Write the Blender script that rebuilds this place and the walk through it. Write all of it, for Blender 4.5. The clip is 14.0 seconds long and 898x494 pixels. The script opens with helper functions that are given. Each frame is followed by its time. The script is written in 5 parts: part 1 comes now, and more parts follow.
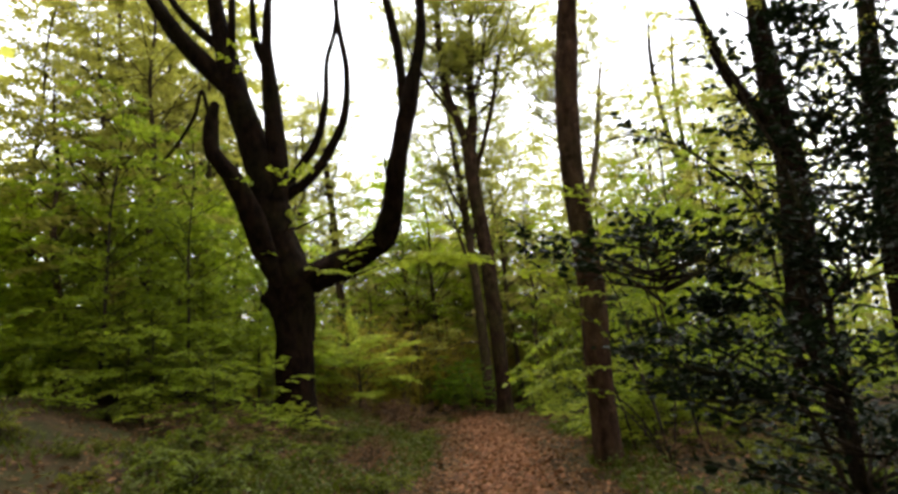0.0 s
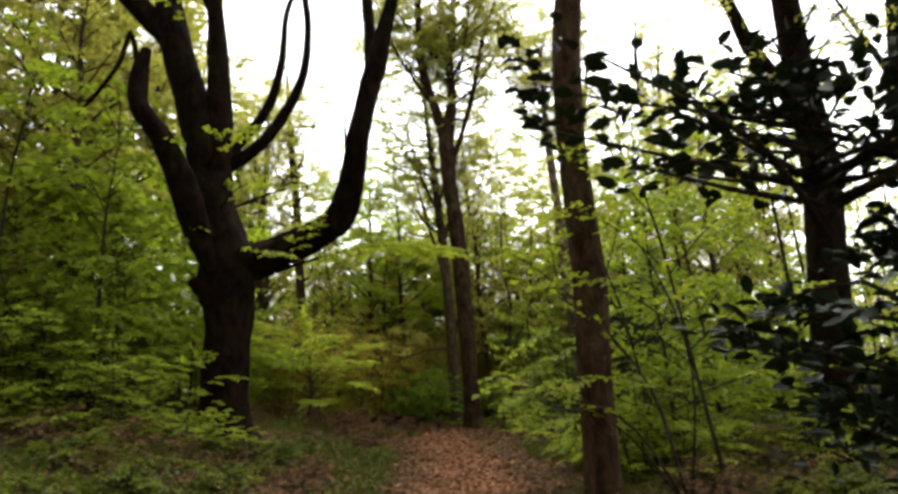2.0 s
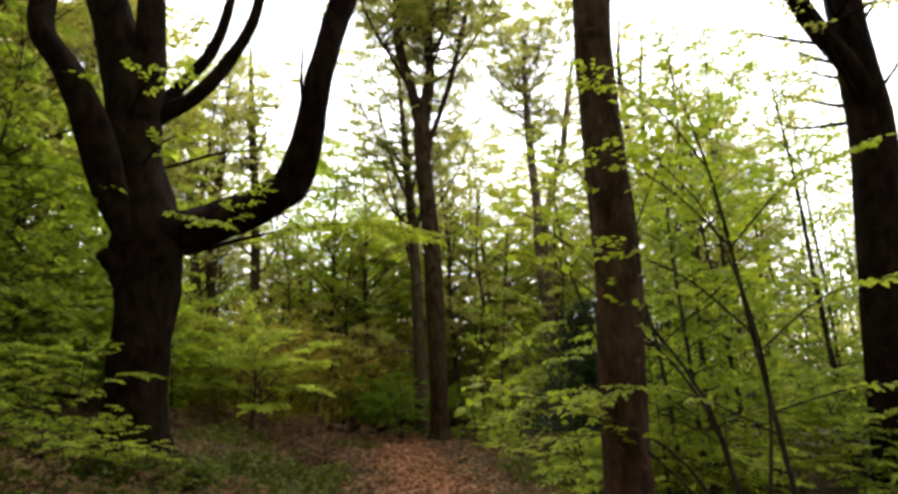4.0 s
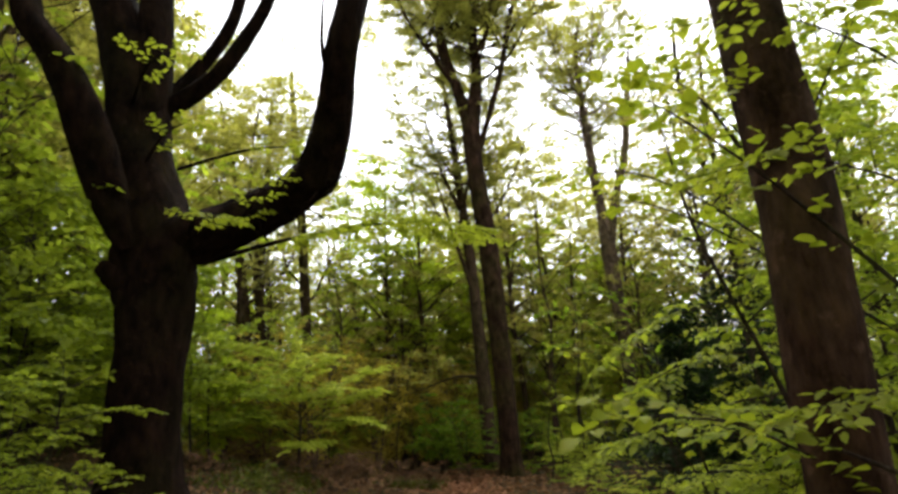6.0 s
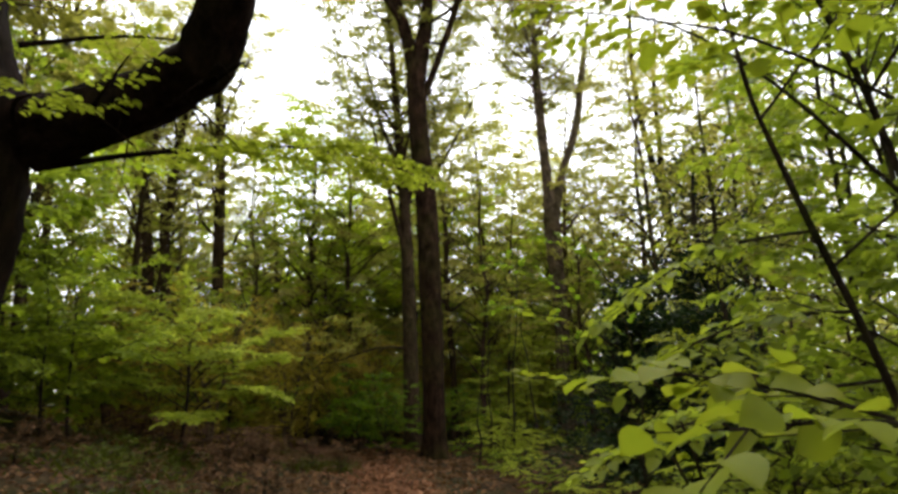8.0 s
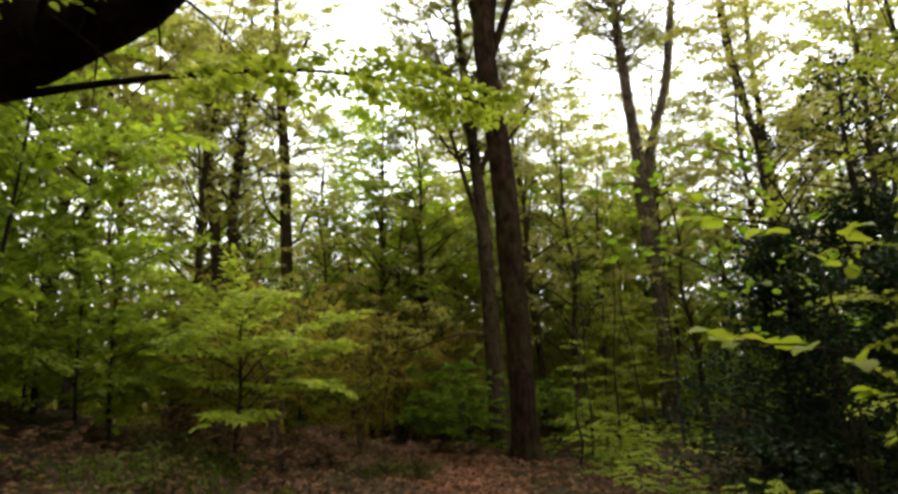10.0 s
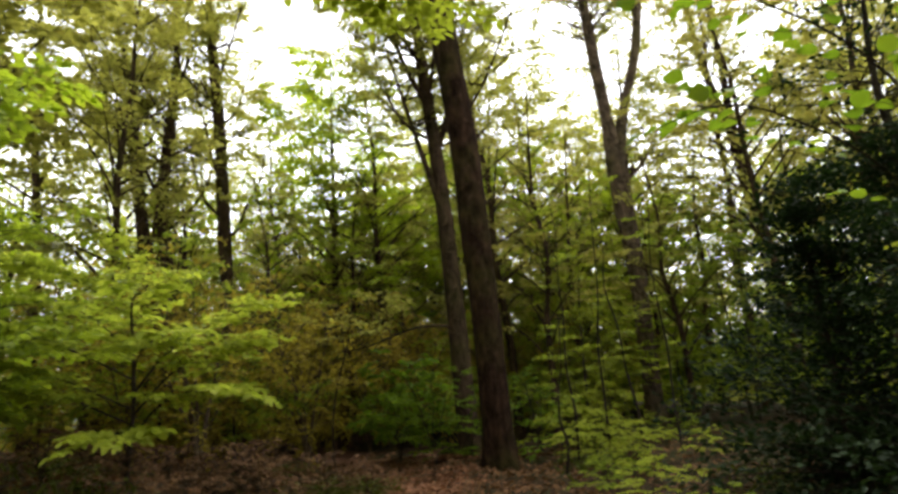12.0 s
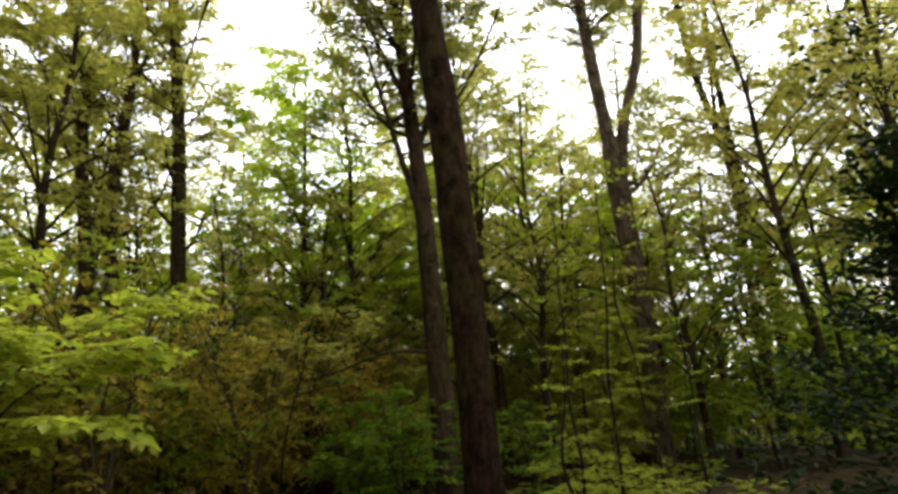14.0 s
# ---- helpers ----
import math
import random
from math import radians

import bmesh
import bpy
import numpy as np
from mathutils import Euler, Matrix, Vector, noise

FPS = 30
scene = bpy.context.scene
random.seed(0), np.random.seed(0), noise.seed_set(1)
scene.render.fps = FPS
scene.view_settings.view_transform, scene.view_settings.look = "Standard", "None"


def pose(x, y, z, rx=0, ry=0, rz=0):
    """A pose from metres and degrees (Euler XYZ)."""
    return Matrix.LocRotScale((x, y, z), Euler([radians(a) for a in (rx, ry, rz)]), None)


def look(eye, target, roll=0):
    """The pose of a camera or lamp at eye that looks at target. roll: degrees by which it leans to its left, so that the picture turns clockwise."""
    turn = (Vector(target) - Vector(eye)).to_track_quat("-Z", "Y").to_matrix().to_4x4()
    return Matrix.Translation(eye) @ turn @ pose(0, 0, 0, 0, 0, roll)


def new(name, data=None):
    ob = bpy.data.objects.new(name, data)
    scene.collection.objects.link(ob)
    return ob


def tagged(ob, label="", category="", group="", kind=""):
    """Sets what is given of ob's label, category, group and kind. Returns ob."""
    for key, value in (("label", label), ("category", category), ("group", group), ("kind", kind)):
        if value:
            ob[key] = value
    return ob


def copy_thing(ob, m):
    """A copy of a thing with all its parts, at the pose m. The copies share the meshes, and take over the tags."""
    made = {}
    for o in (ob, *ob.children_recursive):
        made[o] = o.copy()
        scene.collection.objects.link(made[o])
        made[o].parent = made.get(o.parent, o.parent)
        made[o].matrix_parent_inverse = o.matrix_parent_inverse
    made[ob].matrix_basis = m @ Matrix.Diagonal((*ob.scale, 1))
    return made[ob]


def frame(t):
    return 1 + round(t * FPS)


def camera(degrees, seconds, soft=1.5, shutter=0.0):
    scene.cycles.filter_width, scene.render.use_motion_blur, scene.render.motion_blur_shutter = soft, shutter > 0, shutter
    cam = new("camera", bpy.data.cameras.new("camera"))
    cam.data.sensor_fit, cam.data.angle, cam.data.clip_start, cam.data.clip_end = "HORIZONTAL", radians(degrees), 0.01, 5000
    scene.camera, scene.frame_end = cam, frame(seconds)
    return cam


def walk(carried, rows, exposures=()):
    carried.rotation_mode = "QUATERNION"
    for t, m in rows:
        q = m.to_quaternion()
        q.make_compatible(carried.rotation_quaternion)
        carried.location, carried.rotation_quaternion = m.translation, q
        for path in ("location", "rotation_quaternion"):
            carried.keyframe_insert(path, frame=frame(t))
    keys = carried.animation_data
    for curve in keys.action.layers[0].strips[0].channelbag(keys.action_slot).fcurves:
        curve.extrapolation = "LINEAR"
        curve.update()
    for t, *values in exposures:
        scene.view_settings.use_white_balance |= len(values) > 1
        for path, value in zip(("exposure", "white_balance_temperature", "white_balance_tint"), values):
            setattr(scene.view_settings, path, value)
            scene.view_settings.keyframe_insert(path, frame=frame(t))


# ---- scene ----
cam = camera(72.97, 14.0, soft=3.1)
EXPOSURES = [(0.0, 2.12), (3.0, 2.18), (6.0, 2.1), (8.5, 1.84), (11.0, 2.05), (12.5, 2.15), (14.0, 1.95)]
walk(cam, [
    (0.0, pose(0.032, -0.133, 1.560, 102.42, 5.25, 3.53)),
    (0.5, pose(0.059, 0.421, 1.546, 104.67, 3.79, -0.07)),
    (1.0, pose(0.076, 0.978, 1.524, 104.01, 5.68, 5.16)),
    (1.5, pose(0.074, 1.569, 1.518, 104.03, 3.20, 4.40)),
    (2.0, pose(0.055, 2.162, 1.519, 103.15, 3.29, 0.56)),
    (2.5, pose(0.007, 2.762, 1.533, 100.43, 3.55, 6.03)),
    (3.0, pose(-0.048, 3.351, 1.557, 102.83, 2.16, -0.67)),
    (5.5, pose(-0.053, 6.136, 1.539, 104.25, 1.77, -3.41)),
    (6.0, pose(-0.085, 6.687, 1.523, 106.54, 3.77, 3.15)),
    (6.5, pose(-0.127, 7.237, 1.548, 107.02, 0.38, -2.29)),
    (7.0, pose(-0.128, 7.755, 1.554, 109.61, 5.17, -0.24)),
    (7.5, pose(-0.096, 8.272, 1.555, 104.07, 2.40, -1.95)),
    (8.0, pose(-0.059, 8.779, 1.565, 104.01, 1.35, -3.77)),
    (8.5, pose(-0.022, 9.316, 1.579, 104.70, 2.76, 3.35)),
    (11.0, pose(-0.084, 12.061, 1.545, 103.01, 2.42, 3.98)),
    (11.5, pose(-0.062, 12.624, 1.545, 103.67, 1.41, -3.31)),
    (12.0, pose(-0.005, 13.181, 1.538, 103.49, 4.93, 1.14)),
    (12.5, pose(0.055, 13.750, 1.534, 104.64, 1.20, 0.03)),
    (13.0, pose(0.115, 14.336, 1.538, 105.03, 4.69, 0.95)),
    (13.5, pose(0.142, 14.932, 1.536, 104.13, 2.95, 3.64)),
    (14.0, pose(0.154, 15.524, 1.532, 106.77, 4.45, -0.08)),
], EXPOSURES)

# ---- light: bright overcast sky ----
world = bpy.data.worlds.new("overcast_sky")
scene.world = world
world.use_nodes = True
wn, wl = world.node_tree.nodes, world.node_tree.links
wn.clear()
sky = wn.new("ShaderNodeTexSky")
sky.sky_type = "NISHITA"
sky.sun_disc = False
sky.sun_elevation, sky.sun_rotation = radians(68), radians(12)
sky.air_density, sky.dust_density, sky.ozone_density = 1.0, 2.5, 1.0
grey = wn.new("ShaderNodeHueSaturation")
grey.inputs["Saturation"].default_value = 0.12
back = wn.new("ShaderNodeBackground")
back.inputs["Strength"].default_value = 0.15
wout = wn.new("ShaderNodeOutputWorld")
wl.new(sky.outputs[0], grey.inputs["Color"])
wl.new(grey.outputs[0], back.inputs["Color"])
wl.new(back.outputs[0], wout.inputs["Surface"])

sun = new("sun", bpy.data.lights.new("sun", "SUN"))
sun.data.energy, sun.data.angle, sun.data.color = 0.5, radians(60), (1.0, 0.97, 0.92)
sun.matrix_world = look((0, 0, 30), (-1.3, -6.0, 30 - 15.0))


# ---- materials ----
def base_material(name):
    m = bpy.data.materials.new(name)
    m.use_nodes = True
    return m, m.node_tree.nodes, m.node_tree.links


def ramp(nodes, links, source, stops):
    r = nodes.new("ShaderNodeValToRGB")
    while len(r.color_ramp.elements) < len(stops):
        r.color_ramp.elements.new(0.5)
    for e, (pos, col) in zip(r.color_ramp.elements, stops):
        e.position, e.color = pos, (*col, 1)
    links.new(source, r.inputs[0])
    return r.outputs[0]


def noise_node(nodes, links, scale, detail=4, stretch=None, rough=0.55):
    tc = nodes.new("ShaderNodeTexCoord")
    n = nodes.new("ShaderNodeTexNoise")
    n.inputs["Scale"].default_value, n.inputs["Detail"].default_value, n.inputs["Roughness"].default_value = scale, detail, rough
    if stretch:
        mp = nodes.new("ShaderNodeMapping")
        mp.inputs["Scale"].default_value = stretch
        links.new(tc.outputs["Object"], mp.inputs[0])
        links.new(mp.outputs[0], n.inputs["Vector"])
    else:
        links.new(tc.outputs["Object"], n.inputs["Vector"])
    return n.outputs["Fac"]


def mix_colour(nodes, links, fac, a, b, mode="MIX"):
    mx = nodes.new("ShaderNodeMix")
    mx.data_type, mx.blend_type = "RGBA", mode
    for sock, v in ((mx.inputs[0], fac), (mx.inputs[6], a), (mx.inputs[7], b)):
        if isinstance(v, (int, float)):
            sock.default_value = v
        elif isinstance(v, tuple):
            sock.default_value = (*v, 1)
        else:
            links.new(v, sock)
    return mx.outputs[2]


def bark(name, dark, light, moss=(0.06, 0.075, 0.02), moss_amount=0.35, grain=9.0):
    m, n, l = base_material(name)
    p = n["Principled BSDF"]
    p.inputs["Roughness"].default_value = 0.95
    p.inputs["Specular IOR Level"].default_value = 0.03
    fine = noise_node(n, l, grain, 8, (1, 1, 0.28), 0.65)
    broad = noise_node(n, l, 0.9, 3)
    c = ramp(n, l, fine, [(0.3, dark), (0.72, light)])
    patch = ramp(n, l, broad, [(0.46, (0, 0, 0)), (0.64, (moss_amount,) * 3)])
    c = mix_colour(n, l, patch, c, moss)
    blotch = ramp(n, l, noise_node(n, l, 4.2, 6, (1, 1, 0.6), 0.7), [(0.36, (0.38, 0.36, 0.34)), (0.52, (1.0, 1.0, 1.0)), (0.66, (1.5, 1.4, 1.3))])
    c = mix_colour(n, l, 1.0, c, blotch, "MULTIPLY")
    spots = ramp(n, l, noise_node(n, l, 6.5, 6, None, 0.65), [(0.58, (0, 0, 0)), (0.70, (0.55, 0.55, 0.55))])
    c = mix_colour(n, l, spots, c, tuple(min(1, v * 1.9) for v in light))
    l.new(c, p.inputs["Base Color"])
    b = n.new("ShaderNodeBump")
    b.inputs["Strength"].default_value, b.inputs["Distance"].default_value = 1.0, 0.06
    l.new(fine, b.inputs["Height"])
    l.new(b.outputs[0], p.inputs["Normal"])
    return m


def leaf_material(name, young, mature, through_share=0.4, rough=0.5, yellow=(0.2, 0.17, 0.03)):
    m, n, l = base_material(name)
    p = n["Principled BSDF"]
    p.inputs["Roughness"].default_value = rough
    p.inputs["Specular IOR Level"].default_value = 0.08
    geo = n.new("ShaderNodeNewGeometry")
    info = n.new("ShaderNodeObjectInfo")
    c = mix_colour(n, l, geo.outputs["Random Per Island"], mature, young)
    clumps = ramp(n, l, noise_node(n, l, 1.1, 3), [(0.35, (0, 0, 0)), (0.7, (0.55, 0.55, 0.55))])
    c = mix_colour(n, l, clumps, c, young)
    own = ramp(n, l, info.outputs["Random"], [(0.45, (0, 0, 0)), (1.0, (0.45, 0.45, 0.45))])
    c = mix_colour(n, l, own, c, yellow)
    l.new(c, p.inputs["Base Color"])
    t = n.new("ShaderNodeBsdfTranslucent")
    bright = mix_colour(n, l, 1.0, c, (1.63, 1.66, 1.2), "MULTIPLY")
    l.new(bright, t.inputs["Color"])
    mx = n.new("ShaderNodeMixShader")
    mx.inputs[0].default_value = through_share
    l.new(p.outputs[0], mx.inputs[1])
    l.new(t.outputs[0], mx.inputs[2])
    l.new(mx.outputs[0], n["Material Output"].inputs["Surface"])
    return m


# Below bark's own tone: shade and contrast of these trunks put into the colour.
BARK_OLD_SHADED = bark("old_beech_bark_shaded", (0.004, 0.0022, 0.0015), (0.018, 0.010, 0.0065), (0.013, 0.012, 0.004), 0.5)
BARK = bark("beech_bark", (0.015, 0.0075, 0.005), (0.080, 0.046, 0.030), (0.048, 0.040, 0.016), 0.45)
BARK_FAR = bark("grey_brown_bark", (0.020, 0.013, 0.008), (0.085, 0.056, 0.034), (0.045, 0.045, 0.012), 0.5)
BARK_BROWN = bark("mossy_brown_bark", (0.010, 0.0055, 0.0035), (0.050, 0.029, 0.018), (0.040, 0.036, 0.011), 0.6)
BARK_PALE = bark("pale_brown_bark", (0.05, 0.036, 0.024), (0.19, 0.14, 0.10), (0.09, 0.085, 0.03), 0.4)
TWIG = bark("twig_bark", (0.02, 0.015, 0.012), (0.07, 0.052, 0.04), grain=40)
DRY_TWIG = bark("dry_twig_bark", (0.06, 0.042, 0.025), (0.16, 0.115, 0.065), grain=40)
LEAF_BEECH = leaf_material("fresh_beech_leaf", (0.216, 0.266, 0.024), (0.087, 0.123, 0.012), 0.53, yellow=(0.212, 0.205, 0.020))
LEAF_CROWN = leaf_material("spring_crown_leaf", (0.294, 0.285, 0.064), (0.152, 0.150, 0.032), 0.58, yellow=(0.273, 0.225, 0.053))
LEAF_GREEN = leaf_material("deep_green_leaf", (0.131, 0.200, 0.013), (0.065, 0.110, 0.007), 0.5, yellow=(0.147, 0.180, 0.013))
LEAF_NEAR = leaf_material("hazel_leaf", (0.200, 0.235, 0.017), (0.105, 0.140, 0.008), 0.5, yellow=(0.179, 0.170, 0.017))
# Lit copy of the beech leaf: stronger daylight is put into its colour.
LEAF_WELL_LIT = leaf_material("well_lit_leaf", (0.315, 0.350, 0.042), (0.188, 0.235, 0.024), 0.55, yellow=(0.280, 0.285, 0.032))
LEAF_VIVID = leaf_material("vivid_spring_leaf", (0.294, 0.360, 0.028), (0.158, 0.220, 0.014), 0.58, yellow=(0.273, 0.300, 0.022))
# Darker copy of the beech leaf, with shade put into its colour.
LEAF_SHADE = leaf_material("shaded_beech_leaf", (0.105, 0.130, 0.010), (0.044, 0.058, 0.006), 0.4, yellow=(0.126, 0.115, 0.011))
LEAF_OLIVE = leaf_material("olive_thicket_leaf", (0.284, 0.235, 0.030), (0.158, 0.120, 0.019), 0.58, yellow=(0.231, 0.150, 0.028))
# Backlit silhouette of the holly put into near-black leaf colours.
LEAF_HOLLY_BACKLIT = leaf_material("holly_leaf", (0.012, 0.020, 0.007), (0.004, 0.008, 0.003), 0.06, 0.5, yellow=(0.010, 0.018, 0.006))
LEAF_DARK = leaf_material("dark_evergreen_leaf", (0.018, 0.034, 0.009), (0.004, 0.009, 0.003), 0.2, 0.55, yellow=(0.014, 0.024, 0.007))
LEAF_DRY = leaf_material("fallen_leaf", (0.290, 0.138, 0.074), (0.064, 0.028, 0.015), 0.15, 0.8, yellow=(0.255, 0.130, 0.070))
LEAF_OLD = leaf_material("rotting_leaf", (0.170, 0.088, 0.040), (0.033, 0.018, 0.009), 0.12, 0.8, yellow=(0.120, 0.072, 0.030))
GRASS = leaf_material("woodland_grass", (0.074, 0.085, 0.010), (0.032, 0.045, 0.006), 0.3, yellow=(0.105, 0.085, 0.017))


def path_x(y):
    """The middle line of the trodden path."""
    if y < 14:
        return 0.2 - 0.004 * y
    u = y - 14
    return 0.144 - 0.012 * u * u


def ground_material():
    m, n, l = base_material("leaf_litter")
    p = n["Principled BSDF"]
    p.inputs["Roughness"].default_value = 0.95
    p.inputs["Specular IOR Level"].default_value = 0.08
    litter = noise_node(n, l, 14, 8, None, 0.7)
    c = ramp(n, l, litter, [(0.3, (0.012, 0.008, 0.004)), (0.5, (0.050, 0.029, 0.013)), (0.72, (0.15, 0.085, 0.038))])
    humus = ramp(n, l, noise_node(n, l, 2.3, 5), [(0.4, (0.35, 0.35, 0.35)), (0.62, (1.0, 1.0, 1.0))])
    c = mix_colour(n, l, 1.0, c, humus, "MULTIPLY")
    green = ramp(n, l, noise_node(n, l, 0.8, 6), [(0.45, (0, 0, 0)), (0.60, (0.8, 0.8, 0.8))])
    c = mix_colour(n, l, green, c, (0.028, 0.030, 0.010))
    soil = n.new("ShaderNodeAttribute")
    soil.attribute_name = "trodden"
    earth = ramp(n, l, noise_node(n, l, 9, 9, None, 0.7), [(0.3, (0.075, 0.035, 0.021)), (0.7, (0.21, 0.108, 0.066))])
    c = mix_colour(n, l, soil.outputs["Fac"], c, earth)
    l.new(c, p.inputs["Base Color"])
    b = n.new("ShaderNodeBump")
    b.inputs["Strength"].default_value, b.inputs["Distance"].default_value = 0.9, 0.04
    l.new(litter, b.inputs["Height"])
    l.new(b.outputs[0], p.inputs["Normal"])
    return m


GROUND = ground_material()


# ---- mesh helpers ----
def smooth(a, b, x):
    t = np.clip((np.asarray(x, float) - a) / (b - a), 0, 1)
    return t * t * (3 - 2 * t)


def lie(x, y):
    """Height of the ground: a bank on the west side, a slow fall to the east, low bumps."""
    x, y = np.asarray(x, float), np.asarray(y, float)
    off = np.abs(x - np.where(y < 14, 0.2 - 0.004 * y, 0.144 - 0.012 * (y - 14) ** 2 * (y < 34) - 4.8 * (y >= 34)))
    bank = 0.85 * smooth(1.0, 5.5, -x) * smooth(30, 20, y) + 1.15 * smooth(5.0, 10.0, -x) * (0.4 + 0.6 * smooth(32, 20, y))
    fall = -1.6 * smooth(9, 30, x)
    bumps = 0.05 * np.sin(1.7 * x + 0.6 * y) * np.sin(1.3 * y - 0.5 * x) + 0.03 * np.sin(4.1 * x + 1) * np.sin(3.7 * y + 2)
    return bank + fall + bumps * smooth(0.4, 1.6, off) - 0.04 * (1 - smooth(0.3, 1.1, off))


class Geo:
    """Quads gathered for one mesh."""

    def __init__(self):
        self.v, self.f, self.n = [], [], 0

    def add(self, verts, quads):
        self.v.append(np.asarray(verts, float).reshape(-1, 3))
        self.f.append(np.asarray(quads, int).reshape(-1, 4) + self.n)
        self.n += len(self.v[-1])

    def mesh(self, name, material, soft=True):
        me = bpy.data.meshes.new(name)
        v, f = np.concatenate(self.v), np.concatenate(self.f)
        me.vertices.add(len(v))
        me.vertices.foreach_set("co", v.astype(np.float32).ravel())
        me.loops.add(f.size)
        me.loops.foreach_set("vertex_index", f.astype(np.int32).ravel())
        me.polygons.add(len(f))
        me.polygons.foreach_set("loop_start", np.arange(0, f.size, 4, dtype=np.int32))
        me.polygons.foreach_set("use_smooth", np.full(len(f), soft, dtype=bool))
        me.materials.append(material)
        me.update(calc_edges=True)
        me.validate()
        return me


def part(name, geo, material, parent, label="", soft=True):
    ob = new(name, geo.mesh(name, material, soft))
    ob.parent = parent
    return tagged(ob, label=label)


def unit(a):
    return a / np.maximum(np.linalg.norm(a, axis=-1, keepdims=True), 1e-9)


def spline(points, per=4):
    p = np.asarray(points, float)
    if len(p) < 3:
        return p
    e = np.vstack([2 * p[0] - p[1], p, 2 * p[-1] - p[-2]])
    out = []
    for i in range(len(p) - 1):
        a, b, c, d = e[i:i + 4]
        for t in np.arange(per) / per:
            out.append(0.5 * (2 * b + (c - a) * t + (2 * a - 5 * b + 4 * c - d) * t * t + (3 * b - a - 3 * c + d) * t ** 3))
    return np.vstack([out, p[-1]])


def tube(geo, line, sides=8, per=4, lumps=0.0, rng=None, flare=0.0):
    """A tapered limb along (x, y, z, radius) points."""
    s = spline(line, per)
    p, r = s[:, :3], np.maximum(s[:, 3], 0.0015)
    tan = unit(np.gradient(p, axis=0))
    ref = np.array([1.0, 0.1, 0.0]) if abs(tan[0][0]) < 0.8 else np.array([0.0, 1.0, 0.1])
    a = unit(np.cross(tan, ref))
    b = np.cross(tan, a)
    ang = np.linspace(0, 2 * np.pi, sides, endpoint=False)
    rr = np.repeat(r[:, None], sides, 1)
    if lumps and rng is not None:
        ph = rng.uniform(0, 6.28, 4)
        k = np.arange(len(p))[:, None]
        rr = rr * (1 + lumps * (np.sin(2 * ang + ph[0] + 0.35 * k) * 0.5 + np.sin(3 * ang + ph[1] - 0.5 * k) * 0.4 + np.sin(5 * ang + ph[2] + 0.9 * k) * 0.25))
        rr = rr * (1 + lumps * 0.5 * rng.standard_normal(rr.shape) * 0.3)
    if flare:
        up = (p[:, 2] - p[0, 2])[:, None]
        rr = rr * (1 + flare * np.exp(-up / 0.35) * (0.6 + 0.4 * np.cos(5 * ang + 1.0)))
    ring = p[:, None] + rr[:, :, None] * (np.cos(ang)[None, :, None] * a[:, None] + np.sin(ang)[None, :, None] * b[:, None])
    n = len(p)
    i, j = np.meshgrid(np.arange(n - 1), np.arange(sides), indexing="ij")
    k = (j + 1) % sides
    quads = np.stack([i * sides + j, i * sides + k, (i + 1) * sides + k, (i + 1) * sides + j], -1).reshape(-1, 4)
    geo.add(ring.reshape(-1, 3), quads)


def leaves(geo, at, along, normal, length, width, fold=0.12, shaped=False):
    """Leaf blades folded along the midrib; shaped ones have a rounder outline."""
    along = unit(along)
    side = unit(np.cross(normal, along))
    nrm = np.cross(along, side)
    L, w = np.broadcast_to(length, len(at))[:, None], np.broadcast_to(width, len(at))[:, None]
    n = len(at)
    if shaped:
        up = fold * w * nrm
        v = np.stack([at, at + 0.28 * L * along + 0.46 * w * side + up, at + 0.68 * L * along + 0.40 * w * side + up - 0.04 * L * nrm,
                      at + L * along - 0.12 * L * nrm, at + 0.68 * L * along - 0.40 * w * side + up - 0.04 * L * nrm,
                      at + 0.28 * L * along - 0.46 * w * side + up], 1)
        q = np.concatenate([np.arange(n)[:, None] * 6 + np.array([0, 1, 2, 3]), np.arange(n)[:, None] * 6 + np.array([0, 3, 4, 5])])
    else:
        v = np.stack([at, at + 0.45 * L * along + 0.5 * w * side + fold * w * nrm, at + L * along - 0.08 * L * nrm,
                      at + 0.45 * L * along - 0.5 * w * side + fold * w * nrm], 1)
        q = np.arange(n)[:, None] * 4 + np.arange(4)
    geo.add(v.reshape(-1, 3), q)


